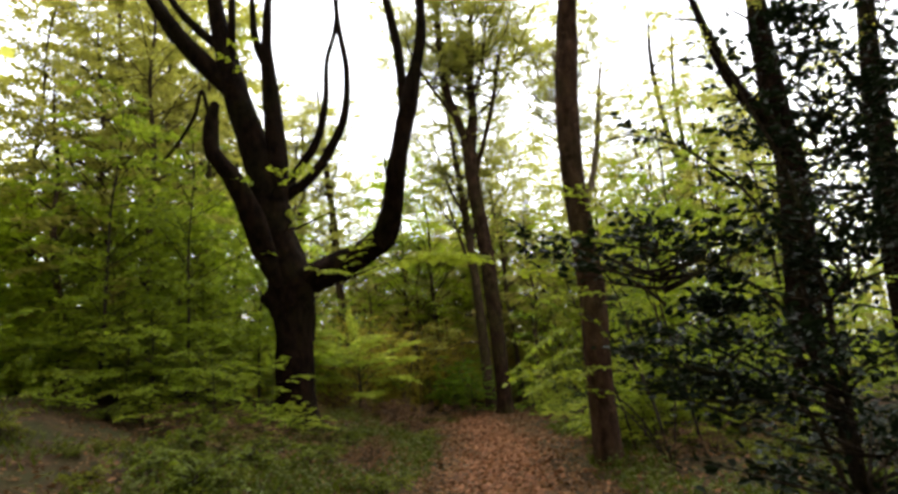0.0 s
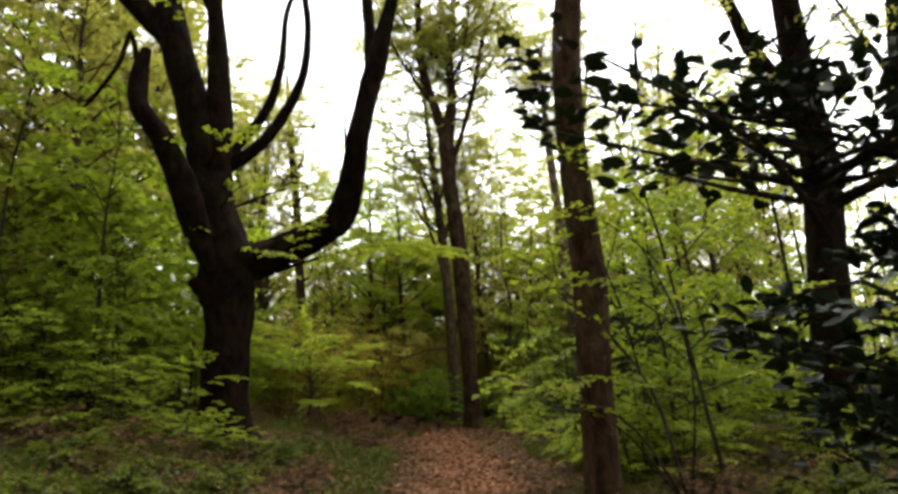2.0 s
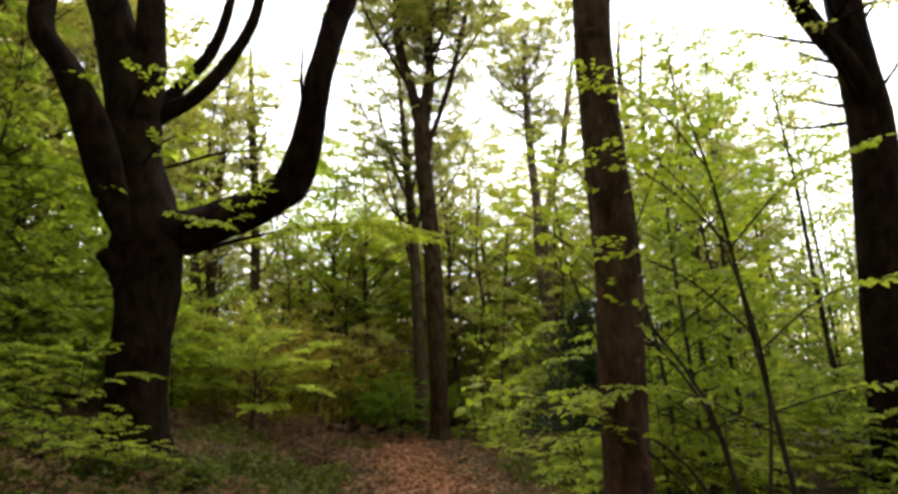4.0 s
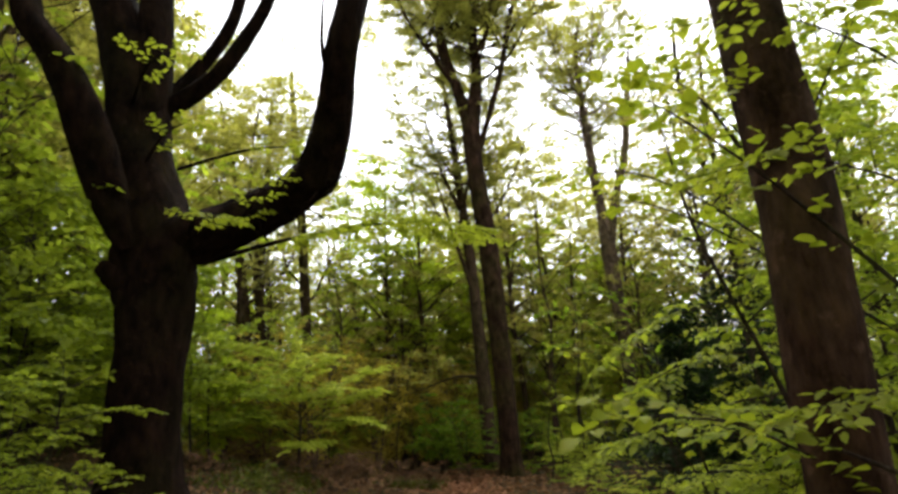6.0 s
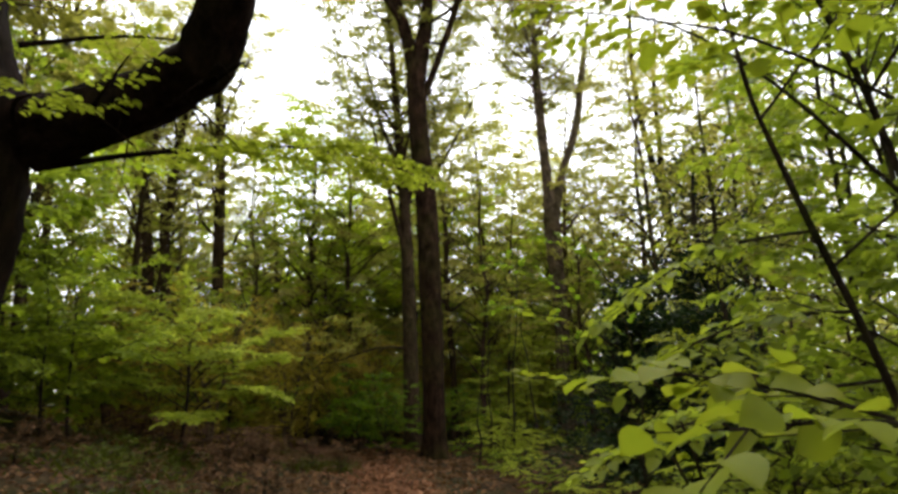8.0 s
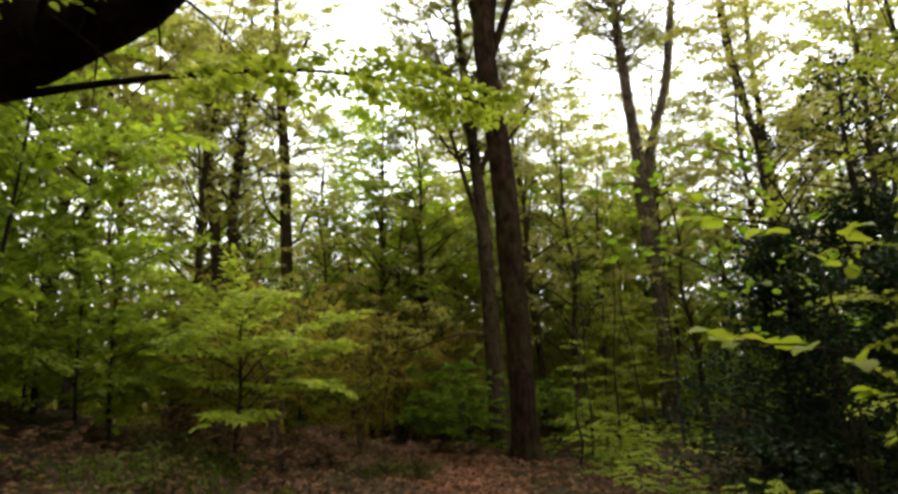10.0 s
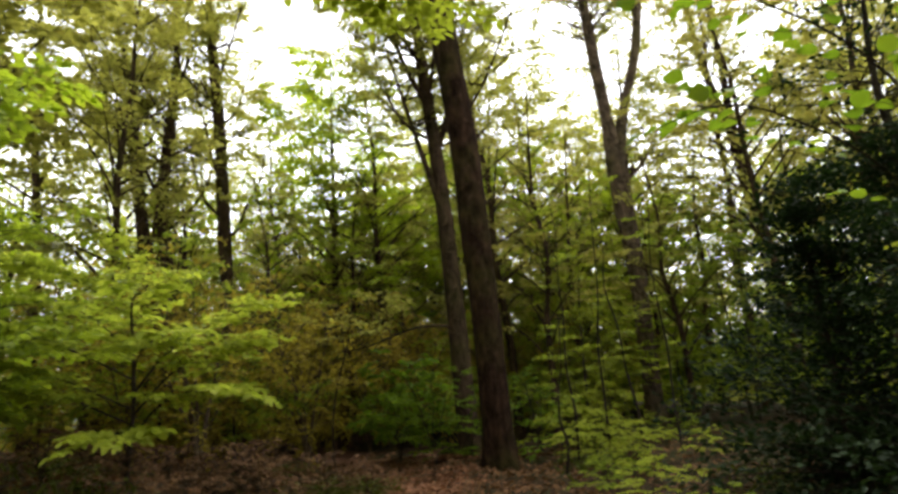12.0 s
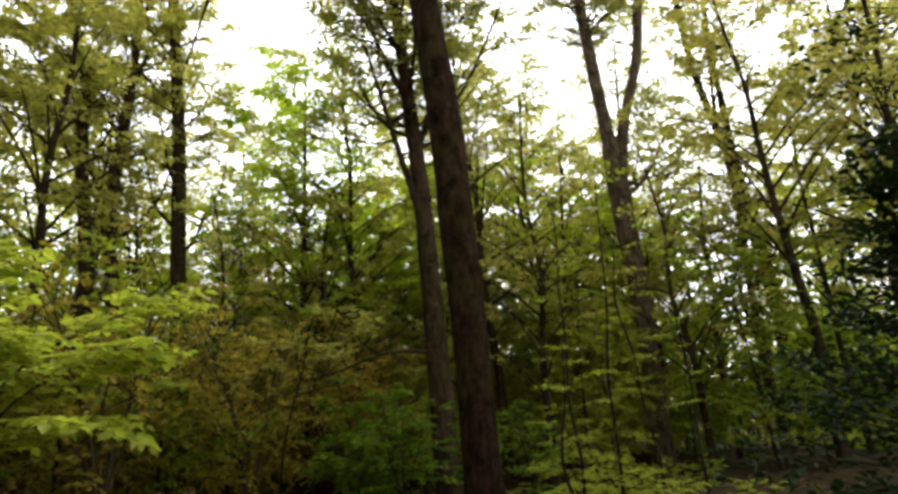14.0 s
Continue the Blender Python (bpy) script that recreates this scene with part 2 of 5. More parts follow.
def spray(wood, leaf, start, way, length, rng, leaf_len=0.07, step=0.045, twig_r=0.004, shaped=False, side_twigs=True, flat=0.25, thin=False):
    """A flat, slightly drooping beech spray: a twig with side twigs and alternate leaves."""
    way = unit(np.asarray(way, float))
    side = unit(np.cross(way, (0, 0, 1.0)))
    ts = np.linspace(0, 1, 3)
    bend = rng.uniform(-0.15, 0.15)
    line = [(*(start + way * length * t + side * bend * length * t * t + np.array([0, 0, -0.16 * length * t * t])), twig_r * (1.1 - t)) for t in ts]
    tube(wood, [line[0], line[-1]], 3, 1)
    twigs = [np.array(line)[:, :3]]
    if side_twigs:
        m = max(2, int(length / 0.13))
        for i in range(m):
            t = 0.15 + 0.75 * (i + 0.5) / m
            at = start + way * length * t + side * bend * length * t * t + np.array([0, 0, -0.16 * length * t * t])
            s = 1 if i % 2 else -1
            d = unit(way * 0.75 + side * s * rng.uniform(0.6, 1.0) + np.array([0, 0, rng.uniform(-0.15, 0.1)]))
            ln = length * (1.05 - t) * rng.uniform(0.35, 0.6)
            twigs.append(np.array([at, at + d * ln * 0.5, at + d * ln - np.array([0, 0, 0.12 * ln])]))
            if thin:
                tube(wood, [(*q, twig_r * 0.5 * (1 - 0.3 * k)) for k, q in enumerate(twigs[-1])], 3, 1)
    at, al, no = [], [], []
    for tw in twigs:
        seg = np.linalg.norm(np.diff(tw, axis=0), axis=1)
        total = seg.sum()
        cum = np.concatenate([[0], np.cumsum(seg)])
        k = max(2, int(total / step))
        for i in range(k + 1):
            u = total * (0.12 + 0.88 * i / k)
            q = np.array([np.interp(u, cum, tw[:, c]) for c in range(3)])
            dw = unit(tw[-1] - tw[0])
            sd = unit(np.cross(dw, (0, 0, 1.0)))
            s = 1 if i % 2 else -1
            if i == k:
                s = 0
            at.append(q)
            al.append(dw * 0.7 + sd * s * 0.85 + rng.normal(0, 0.18, 3) + np.array([0, 0, -0.15]))
            no.append(np.array([0, 0, 1.0]) + rng.normal(0, flat, 3))
    n = len(at)
    ln = leaf_len * rng.uniform(0.65, 1.2, n)
    leaves(leaf, np.array(at), np.array(al), np.array(no), ln, ln * 0.7, 0.12, shaped)


def empty(name, x, y, label, category, group=""):
    ob = new(name)
    ob.empty_display_size = 0.2
    ob.location = (x, y, float(lie(x, y)))
    return tagged(ob, label=label, category=category, group=group)


def shift(line, x, y, z):
    return [(a - x, b - y, c - z, r) for a, b, c, r in line]


# ---- ground ----
def build_ground():
    def axis(fine, far, step):
        out, g = list(np.arange(-fine, fine + 1e-6, step)), step
        v = fine
        while v < far:
            g *= 1.25
            v += g
            out = [-v] + out + [v]
        return np.array(out)
    xs, ys = axis(12, 900, 0.22), axis(22, 900, 0.25) + 16
    X, Y = np.meshgrid(xs, ys)
    near = smooth(60, 40, np.hypot(X, Y - 16))
    Z = lie(X, Y) * near - 1.0 * (1 - near)
    Z = Z + 0.012 * np.random.default_rng(3).standard_normal(X.shape) * near
    g = Geo()
    i, j = np.meshgrid(np.arange(len(ys) - 1), np.arange(len(xs) - 1), indexing="ij")
    k = len(xs)
    g.add(np.stack([X, Y, Z], -1), np.stack([i * k + j, i * k + j + 1, (i + 1) * k + j + 1, (i + 1) * k + j], -1))
    me = g.mesh("ground", GROUND)
    px = np.where(Y < 14, 0.2 - 0.004 * Y, 0.144 - 0.012 * np.clip(Y - 14, 0, 20) ** 2)
    wave = 0.25 * np.sin(1.1 * Y) + 0.15 * np.sin(2.9 * Y + 1)
    tr = 1 - smooth(0.28, 0.95, np.abs(X - px) + 0.5 * wave * 0.6)
    at = me.attributes.new("trodden", "FLOAT", "POINT")
    at.data.foreach_set("value", tr.ravel().astype(np.float32))
    return tagged(new("ground", me), label="woodland floor of brown leaf litter with a trodden reddish path", category="ground", kind="structure")


ground = build_ground()


# ---- the tall trees along the path ----
def fixed_tree(name, limbs, label, material=BARK, sides=14, lumps=0.10, flare=0.5, crown=None, leaf=LEAF_CROWN, seed=1, twigs=0, twig_up=0.6, leaf_len=0.10, low_twigs=0.5, limbs_more=0, from_z=8.0, reach=4.5):
    """A tree whose trunk and limbs follow given lines; the first line is the trunk. crown: share of twig sprays that bear leaves."""
    rng = np.random.default_rng(seed)
    x, y = limbs[0][0][0], limbs[0][0][1]
    z0 = float(lie(x, y))
    limbs = list(limbs)
    axis = spline(limbs[0], 8)
    axis = axis[axis[:, 2] > from_z]
    for k in range(limbs_more):
        q = axis[int((0.7 * (k + rng.uniform(0, 1)) / limbs_more) * len(axis))]
        az, ln, r = 2.4 * k + rng.uniform(-0.4, 0.4), reach * rng.uniform(0.6, 1.2), max(0.03, 0.3 * q[3])
        out = np.array([np.cos(az), np.sin(az), 0])
        limbs.append([(*(q[:3] + out * ln * 0.62 * t ** 0.8 + np.array([0, 0, ln * (0.55 * t + 0.6 * t * t)]) + rng.normal(0, 0.05, 3) * (t > 0)), r * (1 - 0.88 * t)) for t in (0, 0.2, 0.45, 0.75, 1.0)])
    tree = empty(name, x, y, label, "tree")
    first = [(x, y, z0 - 0.15, limbs[0][0][3])] + [q for q in limbs[0] if q[2] > z0 + 0.3]
    g = Geo()
    tube(g, shift(first, x, y, z0), sides, 5, lumps, rng, flare)
    part("trunk", g, material, tree)
    small, leafg = Geo(), Geo()
    for k, ln in enumerate(limbs[1:]):
        g = Geo()
        tube(g, shift(ln, x, y, z0), max(6, sides - 4) if ln[0][3] > 0.08 else 6, 5, lumps, rng)
        part("limb", g, material, tree)
    if twigs:
        pool = [spline(shift(ln, x, y, z0), 6) for ln in limbs]
        for i in range(twigs):
            s = pool[rng.integers(len(pool))] if i % 5 else pool[0]
            lo = int(len(s) * (low_twigs if s is pool[0] else 0.38))
            q = s[rng.integers(lo, len(s))]
            az = rng.uniform(0, 6.28)
            d = unit(np.array([np.cos(az), np.sin(az), twig_up + rng.uniform(-0.3, 0.5)]))
            ln = rng.uniform(1.0, 2.8) * min(1.0, 0.5 + 4 * q[3])
            r = min(0.045, q[3] * 0.4 + 0.01)
            pts = [(*(q[:3] + d * ln * t + rng.normal(0, 0.06, 3) * t + np.array([0, 0, 0.15 * ln * t * t])), r * (1 - 0.85 * t)) for t in (0, 0.35, 0.7, 1)]
            tube(small, pts, 4, 2)
            for j in range(4):
                t = rng.uniform(0.35, 1.0)
                at = np.array(pts[0][:3]) * (1 - t) + np.array(pts[3][:3]) * t
                az2 = az + rng.uniform(-1.3, 1.3)
                w = np.array([np.cos(az2), np.sin(az2), rng.uniform(0.0, 0.8)])
                if crown and rng.random() < crown:
                    spray(small, leafg, at, w, rng.uniform(0.5, 1.1), rng, leaf_len, 0.11, 0.008)
                else:
                    e = at + unit(w) * rng.uniform(0.5, 1.1)
                    tube(small, [(*at, 0.009), (*((at + e) / 2 + rng.normal(0, 0.04, 3)), 0.006), (*e, 0.002)], 3, 1)
    if small.n:
        tagged(part("branchwork", small, material, tree), kind="stuff")
    if leafg.n:
        part("crown", leafg, leaf, tree, "fresh yellow-green leaves")
    return tree


FORKED = [
    [(-4.77, 15.2, 0.80, 0.60), (-4.76, 15.2, 1.42, 0.52), (-4.74, 15.2, 2.83, 0.485), (-4.74, 15.2, 3.63, 0.53), (-4.79, 15.2, 4.31, 0.60), (-4.89, 15.2, 4.93, 0.54),
     (-5.13, 15.2, 5.89, 0.47), (-5.29, 15.2, 6.86, 0.43), (-5.69, 15.2, 8.39, 0.41), (-6.10, 15.2, 9.80, 0.37), (-6.40, 15.2, 11.1, 0.29), (-6.73, 15.2, 13.0, 0.20), (-6.83, 15.2, 15.3, 0.13), (-7.13, 15.2, 19.0, 0.04)],
    [(-6.2, 15.2, 10.0, 0.28), (-7.16, 15.1, 11.09, 0.26), (-7.83, 15.0, 11.99, 0.245), (-8.53, 15.0, 13.2, 0.20), (-9.34, 15.0, 14.86, 0.15), (-10.8, 15.0, 17.5, 0.05)],
    [(-6.5, 15.2, 11.3, 0.13), (-7.33, 15.3, 12.2, 0.115), (-8.01, 15.3, 13.1, 0.10), (-8.9, 15.3, 15.0, 0.04)],
    [(-5.13, 15.2, 6.2, 0.30), (-5.03, 15.2, 7.2, 0.30), (-5.07, 15.2, 8.31, 0.265), (-5.17, 15.2, 10.04, 0.22), (-5.24, 15.2, 11.3, 0.16), (-5.15, 15.2, 12.8, 0.115), (-4.99, 15.2, 15.0, 0.075), (-4.98, 15.2, 17.7, 0.03)],
    [(-5.18, 15.2, 10.4, 0.11), (-5.54, 15.2, 11.5, 0.11), (-5.63, 15.2, 12.8, 0.08), (-5.75, 15.2, 15.2, 0.03)],
    [(-6.2, 15.2, 10.4, 0.11), (-6.19, 15.1, 11.6, 0.10), (-6.17, 15.1, 12.9, 0.095), (-6.0, 15.1, 15.8, 0.03)],
    [(-4.95, 14.85, 4.30, 0.24), (-5.18, 14.55, 5.05, 0.27), (-5.41, 14.24, 5.98, 0.28), (-5.78, 13.96, 6.98, 0.24), (-6.22, 13.85, 7.68, 0.205), (-6.26, 13.85, 8.45, 0.17), (-6.14, 13.85, 9.00, 0.10)],
    [(-6.26, 13.85, 8.39, 0.06), (-6.45, 13.75, 9.34, 0.046), (-6.60, 13.65, 8.57, 0.045), (-7.12, 13.65, 7.78, 0.04), (-7.64, 13.65, 7.27, 0.02)],
    [(-5.2, 15.25, 6.5, 0.18), (-4.85, 15.4, 6.85, 0.17), (-4.24, 15.4, 7.26, 0.14), (-3.65, 15.4, 7.98, 0.125), (-3.19, 15.4, 8.94, 0.11), (-3.03, 15.4, 10.4, 0.095), (-3.2, 15.4, 11.9, 0.08), (-3.2, 15.4, 13.4, 0.058), (-2.83, 15.4, 15.5, 0.02)],
    [(-5.2, 15.35, 6.7, 0.15), (-4.66, 15.7, 7.6, 0.115), (-4.05, 15.7, 8.5, 0.112), (-3.75, 15.7, 9.6, 0.098), (-3.65, 15.7, 10.9, 0.075), (-3.34, 15.7, 12.0, 0.065), (-3.15, 15.7, 14.0, 0.02)],
    [(-4.85, 15.2, 4.35, 0.50), (-4.22, 15.2, 4.50, 0.40), (-3.63, 15.3, 4.72, 0.345), (-3.01, 15.3, 4.95, 0.335), (-2.52, 15.1, 5.18, 0.34), (-2.20, 14.95, 5.36, 0.32), (-1.96, 14.60, 5.89, 0.265), (-1.66, 14.05, 6.76, 0.24), (-1.43, 14.05, 7.78, 0.23),
     (-1.24, 13.95, 8.40, 0.22), (-0.97, 13.95, 9.39, 0.155), (-0.75, 13.95, 10.47, 0.14), (-0.71, 13.85, 11.77, 0.11), (-0.69, 13.85, 14.48, 0.04)],
    [(-1.33, 14.03, 7.95, 0.16), (-1.37, 14.05, 9.02, 0.139), (-1.40, 14.05, 10.01, 0.125), (-1.52, 14.05, 10.94, 0.11), (-1.72, 14.05, 12.34, 0.07), (-1.92, 14.05, 14.12, 0.03)],
    [(-2.42, 15.0, 5.24, 0.26), (-2.24, 14.95, 5.06, 0.20), (-2.14, 14.9, 4.98, 0.05)],
    [(-1.77, 14.28, 6.28, 0.05), (-1.92, 13.97, 6.60, 0.036), (-1.90, 13.95, 7.76, 0.015)],
    [(-4.9, 15.0, 3.8, 0.30), (-5.33, 14.95, 4.0, 0.18), (-5.50, 14.9, 4.03, 0.06)],
]
fixed_tree("forked_beech_tree", FORKED, "huge dark old beech forking low into sweeping candelabra limbs", BARK_OLD_SHADED, 24, 0.13, 0.35, None, seed=5)

fixed_tree("beech_tree", [
    [(1.85, 10.35, 0.0, 0.235), (1.90, 10.35, 1.47, 0.222), (1.96, 10.35, 2.71, 0.221), (1.95, 10.35, 3.93, 0.218), (1.93, 10.35, 5.0, 0.208), (1.98, 10.35, 6.1, 0.206), (2.13, 10.35, 7.24, 0.20), (2.29, 10.35, 8.43, 0.186), (2.65, 10.35, 10.3, 0.136), (3.2, 10.35, 13.7, 0.05)],
], "straight reddish-brown beech trunk standing beside the path", BARK, 20, 0.08, 0.3, 0.9, seed=8, twigs=22, low_twigs=0.86, leaf_len=0.12)

fixed_tree("tall_beech_tree", [
    [(0.64, 26.1, 0.0, 0.36), (0.65, 26.1, 0.6, 0.33), (0.66, 26.1, 3.06, 0.318), (0.61, 26.1, 4.89, 0.318), (0.49, 26.1, 7.78, 0.308), (0.30, 26.1, 10.3, 0.315), (0.33, 26.1, 11.9, 0.31), (0.65, 26.1, 13.5, 0.19), (0.66, 26.1, 15.4, 0.153), (0.93, 26.1, 17.4, 0.115), (1.06, 26.1, 21, 0.05)],
    [(0.33, 26.1, 11.2, 0.26), (-0.12, 26.1, 13.3, 0.188), (-0.52, 26.1, 15.0, 0.19), (-0.62, 26.1, 17.6, 0.157), (-0.58, 26.1, 20.6, 0.107), (-0.93, 26.1, 24.2, 0.04)],
    [(0.36, 26.1, 10.4, 0.16), (0.8, 26.0, 11.5, 0.11), (1.54, 25.9, 13.7, 0.10), (2.12, 25.8, 16.1, 0.077), (2.96, 25.7, 18.4, 0.04)],
    [(0.0, 26.1, 13.0, 0.10), (-0.8, 25.7, 14.2, 0.07), (-1.7, 25.4, 15.8, 0.05), (-2.4, 25.2, 18, 0.02)],
    [(0.65, 26.1, 14.5, 0.09), (1.3, 26.4, 16, 0.06), (1.7, 26.5, 18.5, 0.02)],
], "tall slender beech with a forked crown beside the path", BARK_BROWN, 18, 0.09, 0.5, 0.85, seed=9, twigs=300, twig_up=0.4, leaf_len=0.14, low_twigs=0.74, limbs_more=10, from_z=13.0, reach=7.5)

fixed_tree("beech_tree", [
    [(0.10, 29.0, 0.0, 0.29), (0.06, 29.0, 2.2, 0.255), (0.01, 29.0, 4.4, 0.235), (-0.10, 29.0, 7.6, 0.205), (-0.30, 29.0, 10.6, 0.165), (-0.48, 29.0, 13.0, 0.12), (-0.70, 29.0, 16.5, 0.07), (-0.85, 29.0, 20.0, 0.03)],
    [(-0.02, 29.0, 6.0, 0.10), (-0.60, 28.8, 8.3, 0.07), (-1.2, 28.6, 10.8, 0.03)],
    [(-0.12, 29.0, 7.9, 0.10), (0.45, 29.1, 9.9, 0.07), (0.85, 29.2, 12.6, 0.03)],
    [(-0.25, 29.0, 9.4, 0.09), (-0.95, 28.9, 11.2, 0.06), (-1.5, 28.8, 13.6, 0.025)],
    [(0.03, 29.0, 3.2, 0.05), (-1.0, 28.6, 3.2, 0.035), (-2.2, 28.2, 2.8, 0.02), (-3.0, 28.0, 2.7, 0.01)],
], "slim beech with rising branches behind a taller trunk", BARK_FAR, 14, 0.06, 0.4, 0.75, seed=10, twigs=260, twig_up=0.3, low_twigs=0.45, leaf_len=0.14, limbs_more=11, from_z=7.5, reach=5.5)

fixed_tree("ivy_dark_tree", [
    [(6.50, 13.0, -0.2, 0.36), (6.59, 13, 0.46, 0.341), (6.73, 13, 1.9, 0.332), (6.99, 13, 3.97, 0.315), (7.17, 13, 5.53, 0.315), (7.11, 13, 6.84, 0.285), (7.12, 13, 8.09, 0.255), (7.17, 13, 9.26, 0.22), (7.4, 13, 12.2, 0.08)],
    [(7.1, 12.95, 5.7, 0.20), (6.85, 12.8, 6.3, 0.175), (6.43, 12.8, 7.02, 0.154), (6.10, 12.8, 7.78, 0.139), (5.87, 12.8, 8.68, 0.113), (5.57, 12.8, 10, 0.058)],
], "dark trunk with one steep side limb", BARK_OLD_SHADED, 16, 0.08, 0.3, 0.8, seed=11, twigs=24)

fixed_tree("beech_tree", [
    [(9.9, 14.5, -0.2, 0.38), (9.85, 14.5, 2.28, 0.343), (10.1, 14.5, 5.3, 0.31), (10.42, 14.5, 8.04, 0.233), (10.76, 14.5, 10.35, 0.21), (11.1, 14.5, 12.5, 0.14), (11.5, 14.5, 15.1, 0.05)],
    [(10.3, 14.5, 7.2, 0.10), (9.7, 14.3, 8.2, 0.07), (9.0, 14.2, 9.6, 0.03)],
], "dark leaning beech trunk", BARK_OLD_SHADED, 14, 0.08, 0.3, 0.6, seed=12, twigs=26)

fixed_tree("forked_tree", [
    [(6.30, 34, -0.33, 0.34), (6.36, 34, 2.45, 0.305), (6.42, 34, 5.30, 0.295), (6.33, 34, 7.75, 0.34), (6.29, 34, 9.08, 0.36), (6.22, 34, 10.99, 0.23), (6.09, 34, 13.60, 0.214), (6.01, 34, 16.51, 0.177), (6.10, 34, 20.51, 0.07)],
    [(6.30, 34, 8.68, 0.28), (6.94, 34, 11.25, 0.187), (7.70, 34, 13.51, 0.171), (8.17, 34, 15.99, 0.154), (8.78, 34, 19.56, 0.05)],
    [(6.41, 34, 8.27, 0.10), (7.20, 33.8, 8.93, 0.06), (7.96, 33.7, 10.20, 0.025)],
], "pale brown tree forking into two bare upright limbs", BARK_PALE, 14, 0.08, 0.4, 0.6, seed=13, twigs=320, twig_up=0.4, leaf_len=0.15, low_twigs=0.76, limbs_more=14, from_z=15.6, reach=6.0)

fixed_tree("slender_tree", [
    [(18.43, 48, -2.17, 0.46), (18.42, 48, 3.31, 0.44), (18.42, 48, 7.94, 0.405), (18.15, 48, 11.66, 0.357), (17.91, 48, 15.28, 0.32), (18.02, 48, 18.98, 0.20), (18.13, 48, 23.88, 0.175), (18.77, 48, 29.06, 0.08)],
    [(18.00, 48, 14.48, 0.27), (17.36, 48, 17.51, 0.238), (16.76, 48, 21.45, 0.21), (16.63, 48, 26.56, 0.18), (17.07, 48, 31.05, 0.07)],
], "distant dark tree forking against the sky", BARK_OLD_SHADED, 10, 0.06, 0.3, 0.5, seed=14, twigs=80, leaf_len=0.2)

for k, ln in enumerate([
    [(-10.24, 33.5, 1.14, 0.26), (-10.43, 33.5, 6.15, 0.224), (-10.66, 33.5, 8.37, 0.214), (-11.07, 33.5, 11.39, 0.20), (-11.09, 33.5, 13.50, 0.154), (-11.68, 33.5, 15.53, 0.10), (-12.13, 33.5, 18.46, 0.04)],
    [(-9.94, 34.2, 1.12, 0.24), (-9.87, 33.9, 6.12, 0.207), (-9.96, 33.5, 8.73, 0.198), (-9.74, 33.5, 11.72, 0.188), (-9.55, 33.5, 14.22, 0.136), (-9.46, 33.5, 17.82, 0.06)],
    [(-7.54, 33.5, 0.99, 0.27), (-7.65, 33.5, 5.26, 0.222), (-7.77, 33.5, 8.12, 0.223), (-7.96, 33.5, 12.13, 0.208), (-8.25, 33.5, 15.35, 0.178), (-8.47, 33.5, 19.47, 0.07)],
]):
    fixed_tree("beech_tree", [ln], "dark slim woodland trunk with spreading twigs", BARK_FAR, 10, 0.06, 0.3, 0.6, seed=20 + k, twigs=90, leaf_len=0.17, limbs_more=7, from_z=7.0, reach=4.0)


